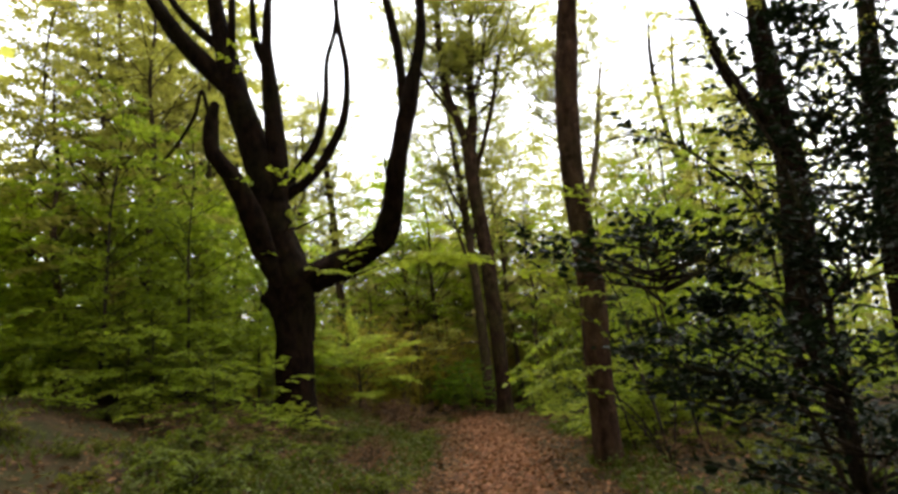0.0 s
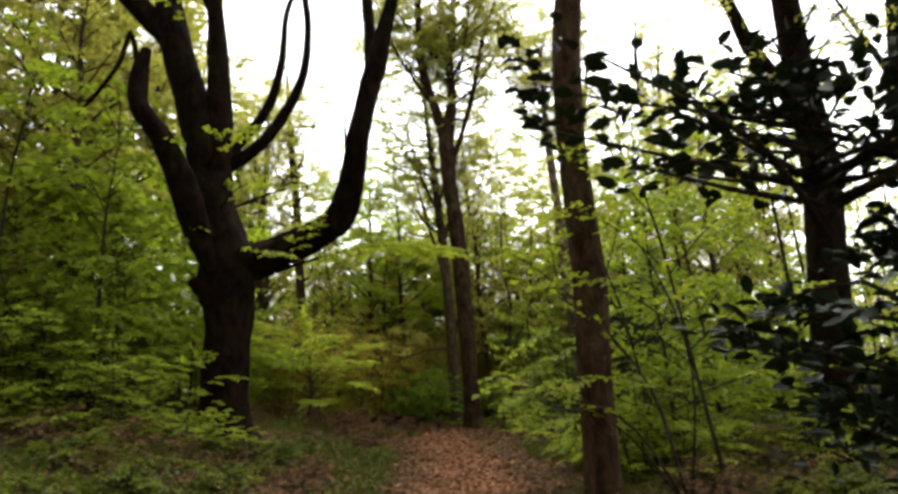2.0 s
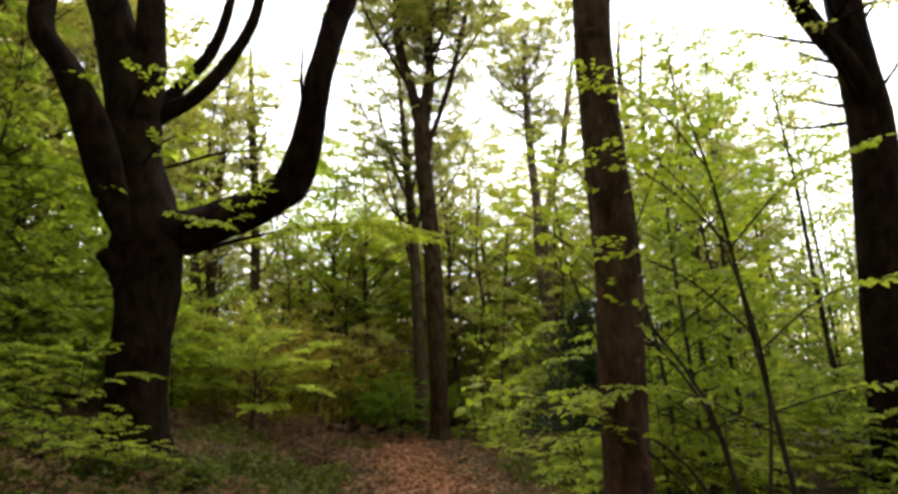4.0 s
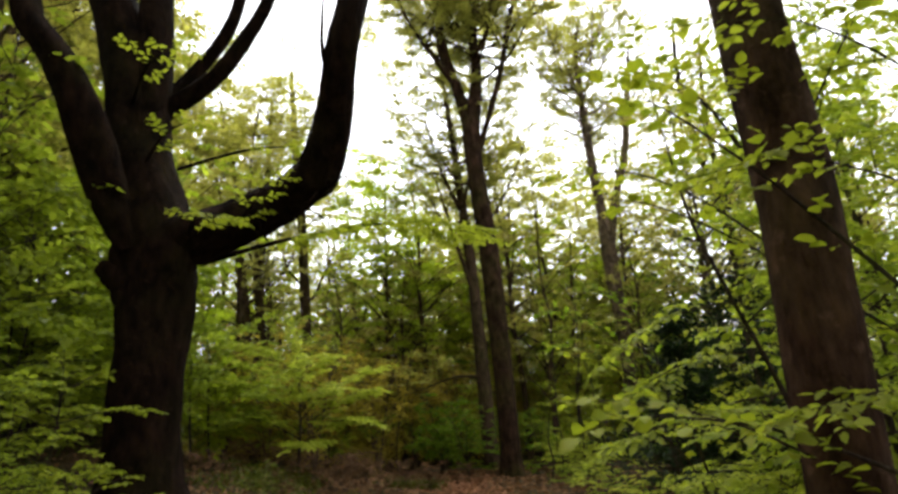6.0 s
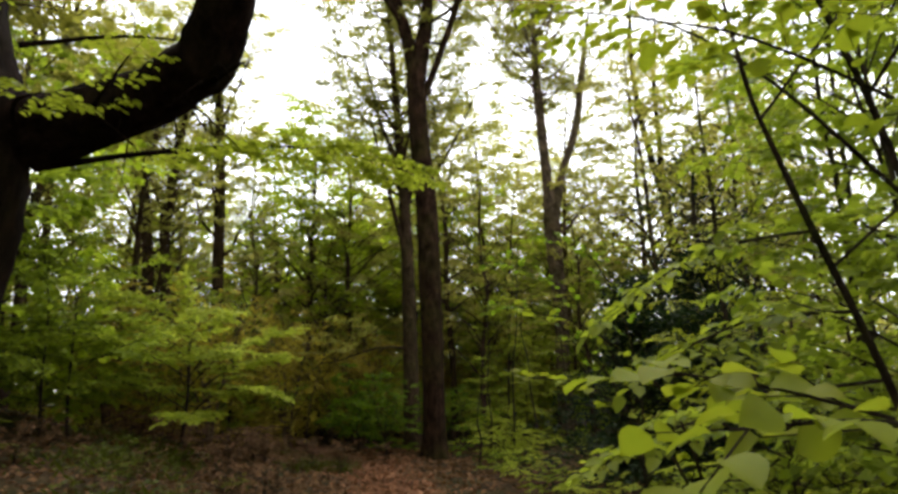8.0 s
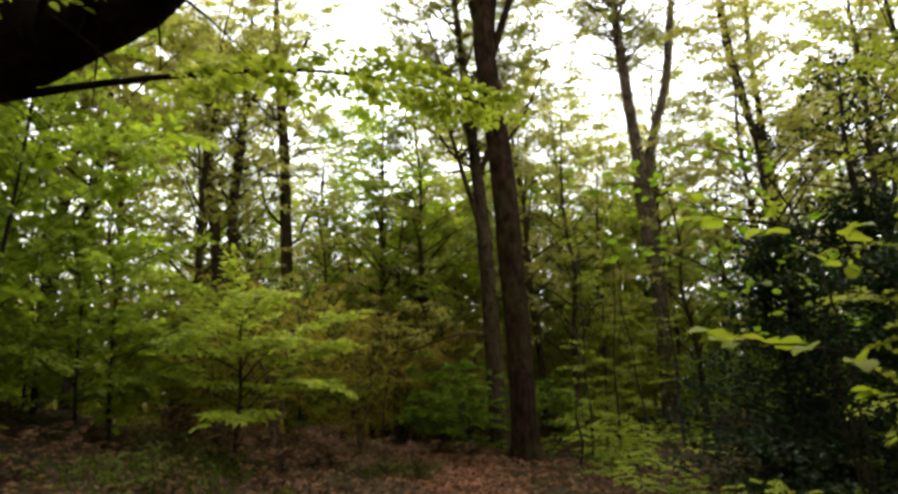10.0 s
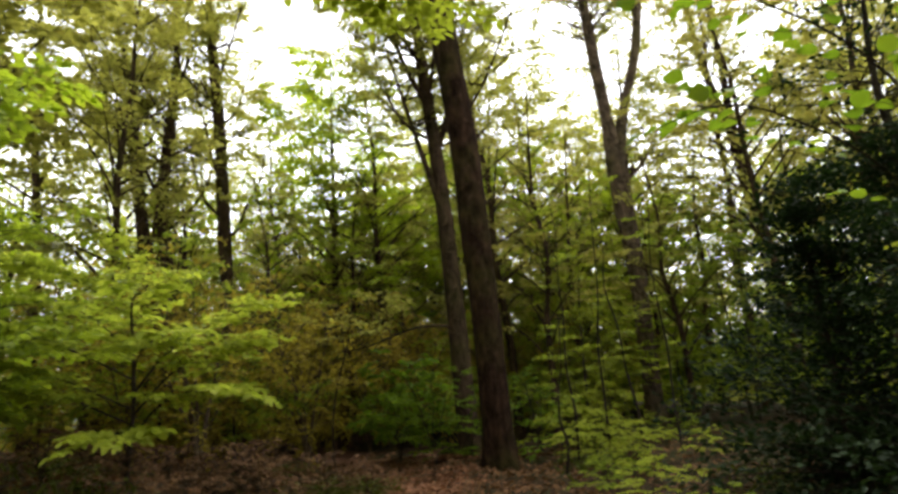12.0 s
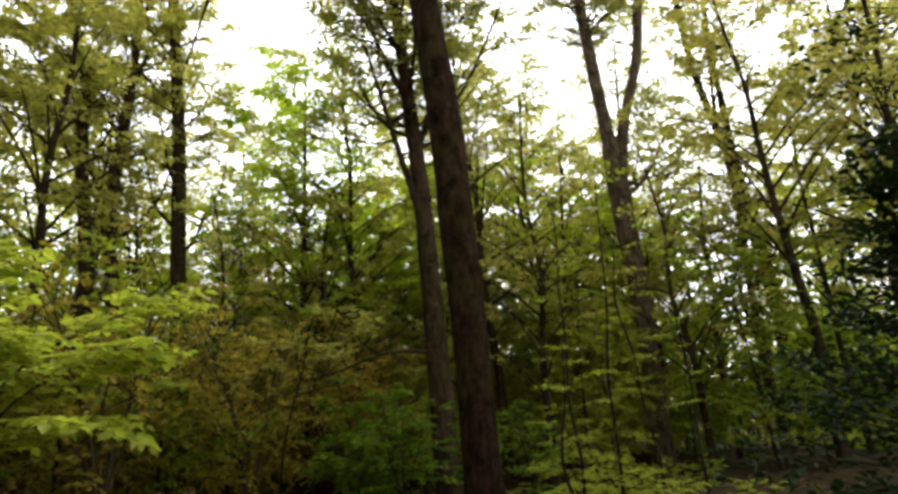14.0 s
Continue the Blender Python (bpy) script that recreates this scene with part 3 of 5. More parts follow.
# ---- growing kinds ----
def sapling(name, height, spread, label, seed, leaf=LEAF_BEECH, stems=1, branches=16, leaf_len=0.075, low=0.15, shaped=False, step=0.05, loose=0.0, group="young beeches of the understorey", wood_material=TWIG):
    """A young beech: thin stem, level branches with flat leafy sprays in storeys."""
    rng = np.random.default_rng(seed)
    tree = new(name)
    tree.empty_display_size = 0.2
    tagged(tree, label=label, category="sapling", group=group)
    wood, leafg = Geo(), Geo()
    for s in range(stems):
        a0 = rng.uniform(0, 6.28)
        lean = rng.uniform(0.03, 0.15) * height if stems == 1 else rng.uniform(0.15, 0.4) * height
        h = height * rng.uniform(0.75, 1.0) if s else height
        ln = [(np.cos(a0) * lean * t ** 1.5 + rng.normal(0, 0.03) * (t > 0), np.sin(a0) * lean * t ** 1.5 + rng.normal(0, 0.03) * (t > 0), h * t - 0.08 * (t == 0), (0.007 + 0.0065 * height) * (1 - 0.85 * t)) for t in np.linspace(0, 1, 6)]
        tube(wood, ln, 6, 3)
        st = spline(ln, 6)
        az = rng.uniform(0, 6.28)
        for b in range(branches):
            t = low + (0.97 - low) * (b + rng.uniform(0, 0.8)) / branches
            q = st[int(t * (len(st) - 1))]
            az += 2.4 + rng.uniform(-0.4, 0.4)
            blen = spread * (0.45 + 0.6 * np.sin(np.pi * min(1.0, 0.15 + 0.9 * t))) * (1.1 - 0.5 * t) * rng.uniform(0.5, 1.25)
            d = np.array([np.cos(az), np.sin(az), rng.uniform(0.05, 0.35 + loose) + 0.9 * t * t])
            pts = [(*(q[:3] + d * blen * u + np.array([0, 0, -0.22 * blen * u * u])), 0.006 + 0.006 * (1 - u)) for u in (0, 0.3, 0.6, 0.85)]
            tube(wood, pts, 3, 1)
            for j in range(max(3, int(blen / 0.28))):
                u = 0.2 + 0.65 * (j + 0.5) / max(3, int(blen / 0.28))
                at = q[:3] + d * blen * u + np.array([0, 0, -0.22 * blen * u * u])
                a2 = az + (0.8 if j % 2 else -0.8) + rng.uniform(-0.2, 0.2)
                spray(wood, leafg, at, (np.cos(a2), np.sin(a2), rng.uniform(-0.25 - loose, 0.45 + loose)), blen * rng.uniform(0.3, 0.5) * (1.15 - 0.5 * u), rng, leaf_len, step, 0.004, shaped, flat=0.42 + 0.6 * loose)
            spray(wood, leafg, np.array(pts[-1][:3]), (np.cos(az), np.sin(az), -0.05), blen * 0.35, rng, leaf_len, step, 0.004, shaped)
    part("stem", wood, wood_material, tree)
    tagged(part("foliage", leafg, leaf, tree), kind="stuff")
    return tree


def stand(x, y, turn=0.0, size=1.0, sink=0.0):
    return Matrix.Translation((x, y, float(lie(x, y)) - sink)) @ Matrix.Rotation(turn, 4, "Z") @ Matrix.Scale(size, 4)


def scatter(kinds, places):
    """Each kind stands once itself and then in copies. places: (kind, x, y, turn, size)."""
    used = set()
    for k, x, y, turn, size in places:
        m = stand(x, y, turn, size)
        if k in used:
            copy_thing(kinds[k], m)
        else:
            kinds[k].matrix_basis = m
            used.add(k)
    assert len(used) == len(kinds)


def woodland_tree(name, height, seed, label, crown=0.7, leaf_len=0.14, bare=0.45, leaf=LEAF_CROWN, lean=0.05, thick=1.0, dense=1.0):
    """A slim forest tree with a spreading, gappy crown."""
    rng = np.random.default_rng(seed)
    tree = new(name)
    tagged(tree, label=label, category="tree", group="woodland trees")
    wood, small, leafg = Geo(), Geo(), Geo()
    a0 = rng.uniform(0, 6.28)
    R = (0.012 * height + 0.03) * thick
    ln = [(np.cos(a0) * lean * height * t * t + rng.normal(0, 0.1) * (t > 0), np.sin(a0) * lean * height * t * t + rng.normal(0, 0.1) * (t > 0), height * 0.95 * t - 0.2 * (t == 0), R * (1 - 0.9 * t)) for t in np.linspace(0, 1, 7)]
    tube(wood, ln, 7, 3, 0.06, rng, 0.4)
    st = spline(ln, 8)
    nb, az = int(height * 1.5 * dense), 0.0
    for b in range(nb):
        t = bare + (0.97 - bare) * (b + rng.uniform(0, 0.7)) / nb
        q = st[int(t * (len(st) - 1))]
        az += 2.4 + rng.uniform(-0.5, 0.5)
        bl = height * 0.26 * (1.15 - 0.75 * t) * rng.uniform(0.7, 1.25)
        up = rng.uniform(0.5, 1.6)
        d = unit(np.array([np.cos(az), np.sin(az), up]))
        pts = [(*(q[:3] + d * bl * u + np.array([0, 0, -0.18 * bl * u * u]) + rng.normal(0, 0.05, 3) * u), max(0.008, q[3] * 0.45 * (1 - 0.85 * u))) for u in (0, 0.35, 0.7, 1.0)]
        tube(wood, pts, 4, 1)
        for j in range(int(3 + bl * 1.6)):
            u = rng.uniform(0.25, 1.0)
            at = q[:3] + d * bl * u + np.array([0, 0, -0.18 * bl * u * u])
            a2 = az + rng.uniform(-1.4, 1.4)
            w = np.array([np.cos(a2), np.sin(a2), rng.uniform(-0.4, 0.9)])
            if rng.random() < crown:
                spray(small, leafg, at, w, rng.uniform(0.7, 1.5), rng, leaf_len, 0.75 * leaf_len, 0.008, flat=0.7)
            else:
                e = at + unit(w) * rng.uniform(0.5, 1.2)
                tube(small, [(*at, 0.010), (*((at + e) / 2 + rng.normal(0, 0.05, 3)), 0.007), (*e, 0.003)], 3, 1)
    part("trunk", wood, BARK_FAR, tree)
    tagged(part("branchwork", small, BARK_FAR, tree), kind="stuff")
    part("crown", leafg, leaf, tree)
    return tree



def scatter_zone(out, rng, n, x0, x1, y0, y1, which, size=(0.8, 1.2), gap=0.9):
    """n places in a rectangle, kept off the path."""
    made = 0
    for i in range(n * 6):
        x, y = rng.uniform(x0, x1), rng.uniform(y0, y1)
        if abs(x - path_x(y)) < gap + 0.9 or (abs(x) < 1.6 and y < 20):
            continue
        out.append((int(rng.choice(which)), x, y, rng.uniform(0, 6.28), rng.uniform(*size)))
        made += 1
        if made == n:
            return


YOUNG = "young beech with fresh yellow-green leaves in level layers"
LOW = "low beech scrub with bright green leaf layers"
kinds = [
    sapling("beech_sapling", 2.6, 1.5, YOUNG, 31, branches=16, leaf_len=0.095, shaped=True, step=0.055),
    sapling("beech_sapling", 3.4, 1.7, YOUNG, 32, branches=20, leaf_len=0.11, step=0.06),
    sapling("beech_sapling", 4.8, 1.9, YOUNG, 33, branches=26, leaf_len=0.12, step=0.07, loose=0.3),
    sapling("beech_scrub", 1.3, 1.2, LOW, 34, stems=3, branches=7, leaf_len=0.095, shaped=True, step=0.055),
    sapling("beech_scrub", 1.8, 1.4, LOW, 35, stems=3, branches=8, leaf_len=0.10, step=0.06),
    sapling("beech_sapling", 6.5, 2.2, "tall thin young beech with airy green layers", 36, branches=30, low=0.15, leaf_len=0.155, step=0.093, loose=0.5),
    sapling("green_shrub", 2.4, 1.3, "deep green leafy woodland shrub", 37, leaf=LEAF_GREEN, stems=3, branches=8, leaf_len=0.12, step=0.08),
    sapling("beech_sapling", 5.5, 2.4, "bushy young beech of the deep wood", 38, leaf=LEAF_VIVID, branches=26, low=0.05, leaf_len=0.205, step=0.125, loose=0.8),
    sapling("green_shrub", 3.0, 1.9, "dense deep green undergrowth", 39, leaf=LEAF_GREEN, stems=3, branches=8, leaf_len=0.21, step=0.14, loose=0.8),
    sapling("olive_thicket", 4.2, 1.8, "brownish olive thicket of thin twigs", 40, leaf=LEAF_OLIVE, stems=7, branches=7, leaf_len=0.10, step=0.13, loose=1.2, group="brown thickets", wood_material=DRY_TWIG),
    sapling("beech_scrub", 1.6, 1.35, "low young beech with pale leaf layers coloured as well lit", 42, leaf=LEAF_WELL_LIT, stems=2, branches=9, leaf_len=0.095, shaped=True, step=0.055),
    sapling("beech_sapling", 8.6, 1.9, "tall airy young beech with small pale leaves against the sky", 43, leaf=LEAF_BEECH, branches=32, low=0.2, leaf_len=0.10, step=0.09, loose=0.7),
    sapling("beech_sapling", 2.5, 1.5, "young beech with leaf layers coloured darker for shade", 41, leaf=LEAF_SHADE, branches=17, leaf_len=0.10, step=0.055),
]
rng = np.random.default_rng(77)
spots = []
# west side: low and tall growth round the forked beech and beyond
scatter_zone(spots, rng, 4, -9.5, -6.8, 12.2, 14.0, [0, 3, 4, 0], (0.85, 1.15))
scatter_zone(spots, rng, 3, -6.8, -4.2, 12.0, 13.6, [3], (0.5, 0.7))
scatter_zone(spots, rng, 12, -15, -7.0, 13, 20, [1, 2, 5, 4])
scatter_zone(spots, rng, 8, -11, -6.0, 16.5, 22, [1, 2, 5])
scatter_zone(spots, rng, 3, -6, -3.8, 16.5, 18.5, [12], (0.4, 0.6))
scatter_zone(spots, rng, 12, -22, -8, 20, 34, [2, 5, 7, 7])
scatter_zone(spots, rng, 12, -10, -4.8, 25, 33, [9, 9, 2])
scatter_zone(spots, rng, 7, -24, -13, 13, 26, [4, 7, 8])
# east side
scatter_zone(spots, rng, 10, 2.6, 6.2, 11.8, 15.6, [0, 3, 3, 4], (0.8, 1.1))
spots += [(5, 3.7, 12.8, 0.3, 0.75), (5, 5.2, 14.4, 1.4, 0.85)]
scatter_zone(spots, rng, 9, 7.5, 13, 13, 20, [1, 2, 4], (0.8, 1.0))
scatter_zone(spots, rng, 10, 8.5, 22, 12, 32, [1, 2], (0.7, 0.9))
scatter_zone(spots, rng, 4, 2.4, 6, 26.5, 29, [3, 4], (0.7, 1.0))
scatter_zone(spots, rng, 6, 1.9, 4.6, 24.4, 27.5, [10], (0.5, 0.8))
scatter_zone(spots, rng, 4, 2.4, 8, 30, 34, [1, 2], (0.7, 1.0))
spots += [(11, 5.2, 15.5, 0.3, 1.0), (11, 6.6, 17.2, 1.6, 1.1), (11, 4.3, 16.9, 2.9, 0.85), (11, 7.8, 15.8, 4.2, 1.05), (11, 9.2, 17.5, 5.5, 1.0)]
spots += [(10, 2.5, 12.7, 0.2, 0.9), (10, 3.2, 13.7, 1.3, 1.0), (10, 4.3, 12.5, 2.4, 1.0), (10, 3.5, 15.0, 3.5, 0.9), (10, 5.1, 13.5, 4.6, 1.1), (10, 4.6, 15.7, 5.7, 1.0), (10, 5.9, 12.7, 0.8, 1.1), (10, 3.0, 11.5, 1.9, 0.8), (10, 7.0, 14.4, 3.0, 1.2)]
spots += [(10, 2.0, 20.5, 0.6, 0.6), (3, 2.3, 19.0, 1.7, 0.7), (3, 1.95, 22.3, 2.8, 0.7), (10, 2.5, 17.0, 3.9, 0.6), (3, 2.4, 15.2, 5.0, 0.75), (3, 2.6, 23.4, 0.1, 0.8)]
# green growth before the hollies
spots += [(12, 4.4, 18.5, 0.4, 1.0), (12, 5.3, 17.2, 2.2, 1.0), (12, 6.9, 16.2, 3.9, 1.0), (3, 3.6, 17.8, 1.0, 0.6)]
# low beeches about the foot of the old tree and the green wall behind it
spots += [(0, -4.7, 13.2, 1.0, 0.75), (3, -4.1, 12.9, 2.0, 1.1), (0, -5.6, 12.5, 3.3, 0.8), (0, -6.5, 13.4, 0.5, 0.85), (0, -7.7, 12.8, 2.0, 0.9), (1, -8.6, 14.0, 3.1, 0.9), (0, -5.9, 14.1, 1.2, 0.65), (3, -5.4, 13.5, 2.0, 0.85), (3, -6.9, 12.1, 4.0, 0.95), (3, -8.3, 11.6, 1.0, 1.0),
          
          (7, -9.6, 19.6, 0.2, 1.0), (7, -7.9, 21.2, 1.4, 0.95), (2, -8.6, 17.4, 2.6, 1.05), (7, -11.6, 22.4, 3.7, 1.1), (5, -7.2, 19.2, 4.8, 0.95), (7, -15.0, 18.8, 5.6, 1.1), (2, -6.4, 20.2, 0.9, 0.9)]
# straight on
scatter_zone(spots, rng, 9, -6.5, -0.6, 27.5, 37, [9], (0.9, 1.2), 0.5)
scatter_zone(spots, rng, 6, -1.0, 5, 30.5, 36, [2, 9], (0.8, 1.0))
spots += [(6, -0.7, 27.2, 0.5, 0.9), (6, 0.1, 27.5, 2.5, 0.8), (6, 1.7, 27.6, 4.0, 0.9), (8, -1.6, 28.6, 1.0, 0.8)]
scatter_zone(spots, rng, 5, 3, 10, 30, 38, [5], (0.7, 0.95))
scatter_zone(spots, rng, 18, -20, 22, 38, 47, [7, 8, 7], (1.2, 1.9))
spots += [(2, -9.5, 15.6, 0.3, 1.0), (7, -13.0, 19.0, 1.3, 1.0), (7, -16.5, 22.0, 2.3, 1.1), (2, -12.0, 16.5, 3.3, 1.1), (5, -10.5, 18.6, 4.3, 1.0), (4, -8.2, 13.4, 5.3, 1.0)]
spots += [(9, -3.0, 33.0, 0.2, 1.2), (9, -5.0, 34.5, 1.2, 1.3), (9, -1.2, 32.5, 2.2, 1.1), (9, -6.8, 36.0, 3.2, 1.3), (8, -4.0, 38.0, 4.2, 1.5), (8, -7.5, 39.0, 5.2, 1.5), (8, 0.0, 39.0, 0.7, 1.4),
          (7, 4.5, 39.0, 1.7, 1.3), (9, 3.0, 35.0, 2.7, 1.1), (9, 5.2, 37.0, 3.7, 1.2), (7, 8.5, 41.0, 4.7, 1.4), (9, 1.0, 36.5, 5.7, 1.2)]
# behind the walker
scatter_zone(spots, rng, 4, -9, -5.0, -8, 0, [1, 2])
scatter_zone(spots, rng, 4, 4.5, 9, -8, 0, [1, 2])
scatter(kinds, spots)

WT = "slim woodland tree with sparse spring foliage"
tall = [
    woodland_tree("woodland_tree", 14, 51, WT, 0.75, 0.21, bare=0.3, thick=0.75),
    woodland_tree("woodland_tree", 17, 52, WT, 0.7, 0.22, bare=0.35, thick=0.75),
    woodland_tree("woodland_tree", 10, 53, "young woodland tree with airy yellow-green crown", 0.9, 0.195, bare=0.15),
    woodland_tree("woodland_tree", 19, 54, "tall woodland tree barely in leaf", 0.55, 0.20, bare=0.3, thick=0.6),
    woodland_tree("woodland_tree", 21, 55, "unseen tall beech with a high spreading crown, added to block skylight", 0.6, 0.85, bare=0.55, dense=0.6),
    woodland_tree("woodland_tree", 11, 56, "fine-twigged domed tree still nearly bare", 0.22, 0.15, bare=0.22, thick=0.8, dense=2.2),
    woodland_tree("woodland_tree", 18, 57, "slim tree veiled in fine pale spring leaves", 0.52, 0.165, bare=0.3, thick=0.7, dense=1.5),
    woodland_tree("woodland_tree", 13.5, 58, "young tree with vivid yellow-green new leaves", 0.95, 0.18, bare=0.25, leaf=LEAF_VIVID, thick=0.8, dense=2.3),
]
spots = []
scatter_zone(spots, rng, 11, -27, -12, 22, 42, [0, 1, 2], (0.9, 1.2))
scatter_zone(spots, rng, 5, -19, -11, 10, 22, [2, 0], (0.9, 1.1))
scatter_zone(spots, rng, 4, -11, -3.5, 42, 54, [1, 2], (0.85, 1.0))
scatter_zone(spots, rng, 7, -2, 9, 42, 56, [0, 1], (0.8, 1.0))
scatter_zone(spots, rng, 4, 12, 19, 24, 36, [3], (0.7, 0.9))
scatter_zone(spots, rng, 8, 8, 24, 38, 56, [3, 0, 2], (0.8, 1.0))
scatter_zone(spots, rng, 6, 11, 28, 16, 36, [2, 3, 0], (0.7, 0.95))
# tall, barely leafed trees against the sky ahead, and low ones under the gap
spots += [(3, 2.2, 43.0, 2.9, 1.3), (3, -1.0, 43.0, 4.1, 1.2), (3, 13.5, 47.0, 0.9, 1.25), (3, 5.2, 47.0, 2.2, 1.35), (3, 9.5, 52.0, 3.3, 1.35),
          (1, 17.5, 38.0, 1.1, 1.1), (1, -14.5, 30.0, 2.2, 1.25), (1, -16.0, 36.0, 0.2, 1.3), (1, -11.8, 21.5, 3.2, 1.0), (1, -13.8, 25.0, 5.2, 1.1), (0, -10.8, 26.0, 1.2, 1.15),
          (2, -8.0, 42.0, 3.0, 1.1), (2, -7.0, 46.0, 5.5, 1.1), (2, -10.5, 39.0, 2.5, 1.0), (2, 3.4, 37.5, 2.5, 1.0), (2, 1.0, 35.5, 1.5, 0.85),
          (5, 2.6, 31.0, 0.6, 1.0), (5, 4.6, 36.0, 2.6, 1.1), (5, 9.0, 35.0, 1.6, 1.0), (5, -2.4, 35.0, 4.6, 1.0), (5, 13.0, 40.0, 3.6, 1.1), (5, -8.6, 30.0, 3.1, 0.9), (5, -5.6, 32.0, 5.1, 0.85)]
spots += [(7, -4.35, 35.5, 3.1, 1.15), (6, -2.6, 35.0, 0.4, 0.9), (6, 1.8, 34.0, 4.7, 1.1), (6, 9.6, 31.0, 5.6, 1.0), (6, 12.2, 30.0, 0.9, 1.05), (6, 11.0, 36.0, 2.7, 1.2), (6, 15.5, 33.0, 3.8, 1.1), (6, -9.2, 29.0, 2.2, 1.0)]
spots += [(3, -6.6, 40.0, 1.0, 1.1), (3, -8.6, 44.0, 2.0, 1.2), (6, -14.5, 18.2, 2.0, 0.95), (2, -6.6, 40.0, 0.3, 1.1), (2, -4.0, 43.0, 1.9, 1.2), (6, -8.8, 40.5, 2.8, 0.75), (5, -6.8, 37.0, 4.4, 1.05), (5, -3.6, 34.0, 2.1, 0.95), (2, -2.0, 39.0, 3.4, 1.0), (6, -11.6, 38.0, 0.7, 0.8), (5, -9.8, 35.5, 5.0, 1.1), (2, -9.4, 45.0, 2.2, 1.2),
          (5, 0.9, 33.5, 0.9, 1.0), (2, 7.4, 36.5, 5.3, 0.9), (5, 6.9, 32.0, 3.9, 0.9)]
spots += [(6, -9.5, 17.0, 4.2, 0.95), (6, -12.5, 19.5, 0.1, 1.0), (1, -10.6, 22.5, 2.4, 0.9), (2, -11.5, 16.0, 3.3, 1.1)]
spots += [(3, 4.4, 40.0, 1.0, 1.2), (6, 7.8, 38.5, 2.0, 1.2), (6, -12.5, 24.5, 3.0, 1.0)]
# unseen crowns, added to close the wood overhead and behind against skylight
spots += [(4, -7.5, 2.0, 0.3, 1.0), (4, 5.5, 3.5, 1.3, 1.0), (4, -8.5, 9.0, 2.2, 1.0), (4, 8.5, 8.5, 4.0, 1.0), (4, -3.5, -5.0, 5.0, 1.0), (4, 4.0, -6.0, 0.9, 1.0),
          (4, -0.5, -7.5, 2.0, 1.0), (4, 8.0, -1.0, 2.6, 1.0), (4, -7.0, -3.0, 0.7, 1.0), (4, -15, 12, 5.0, 1.0), (4, -14.0, 4.0, 3.9, 1.0), (4, 1.0, -12.0, 0.2, 1.0), (4, -11, -8, 1.2, 1.0), (4, 11, -8, 2.2, 1.0)]
scatter(tall, spots)


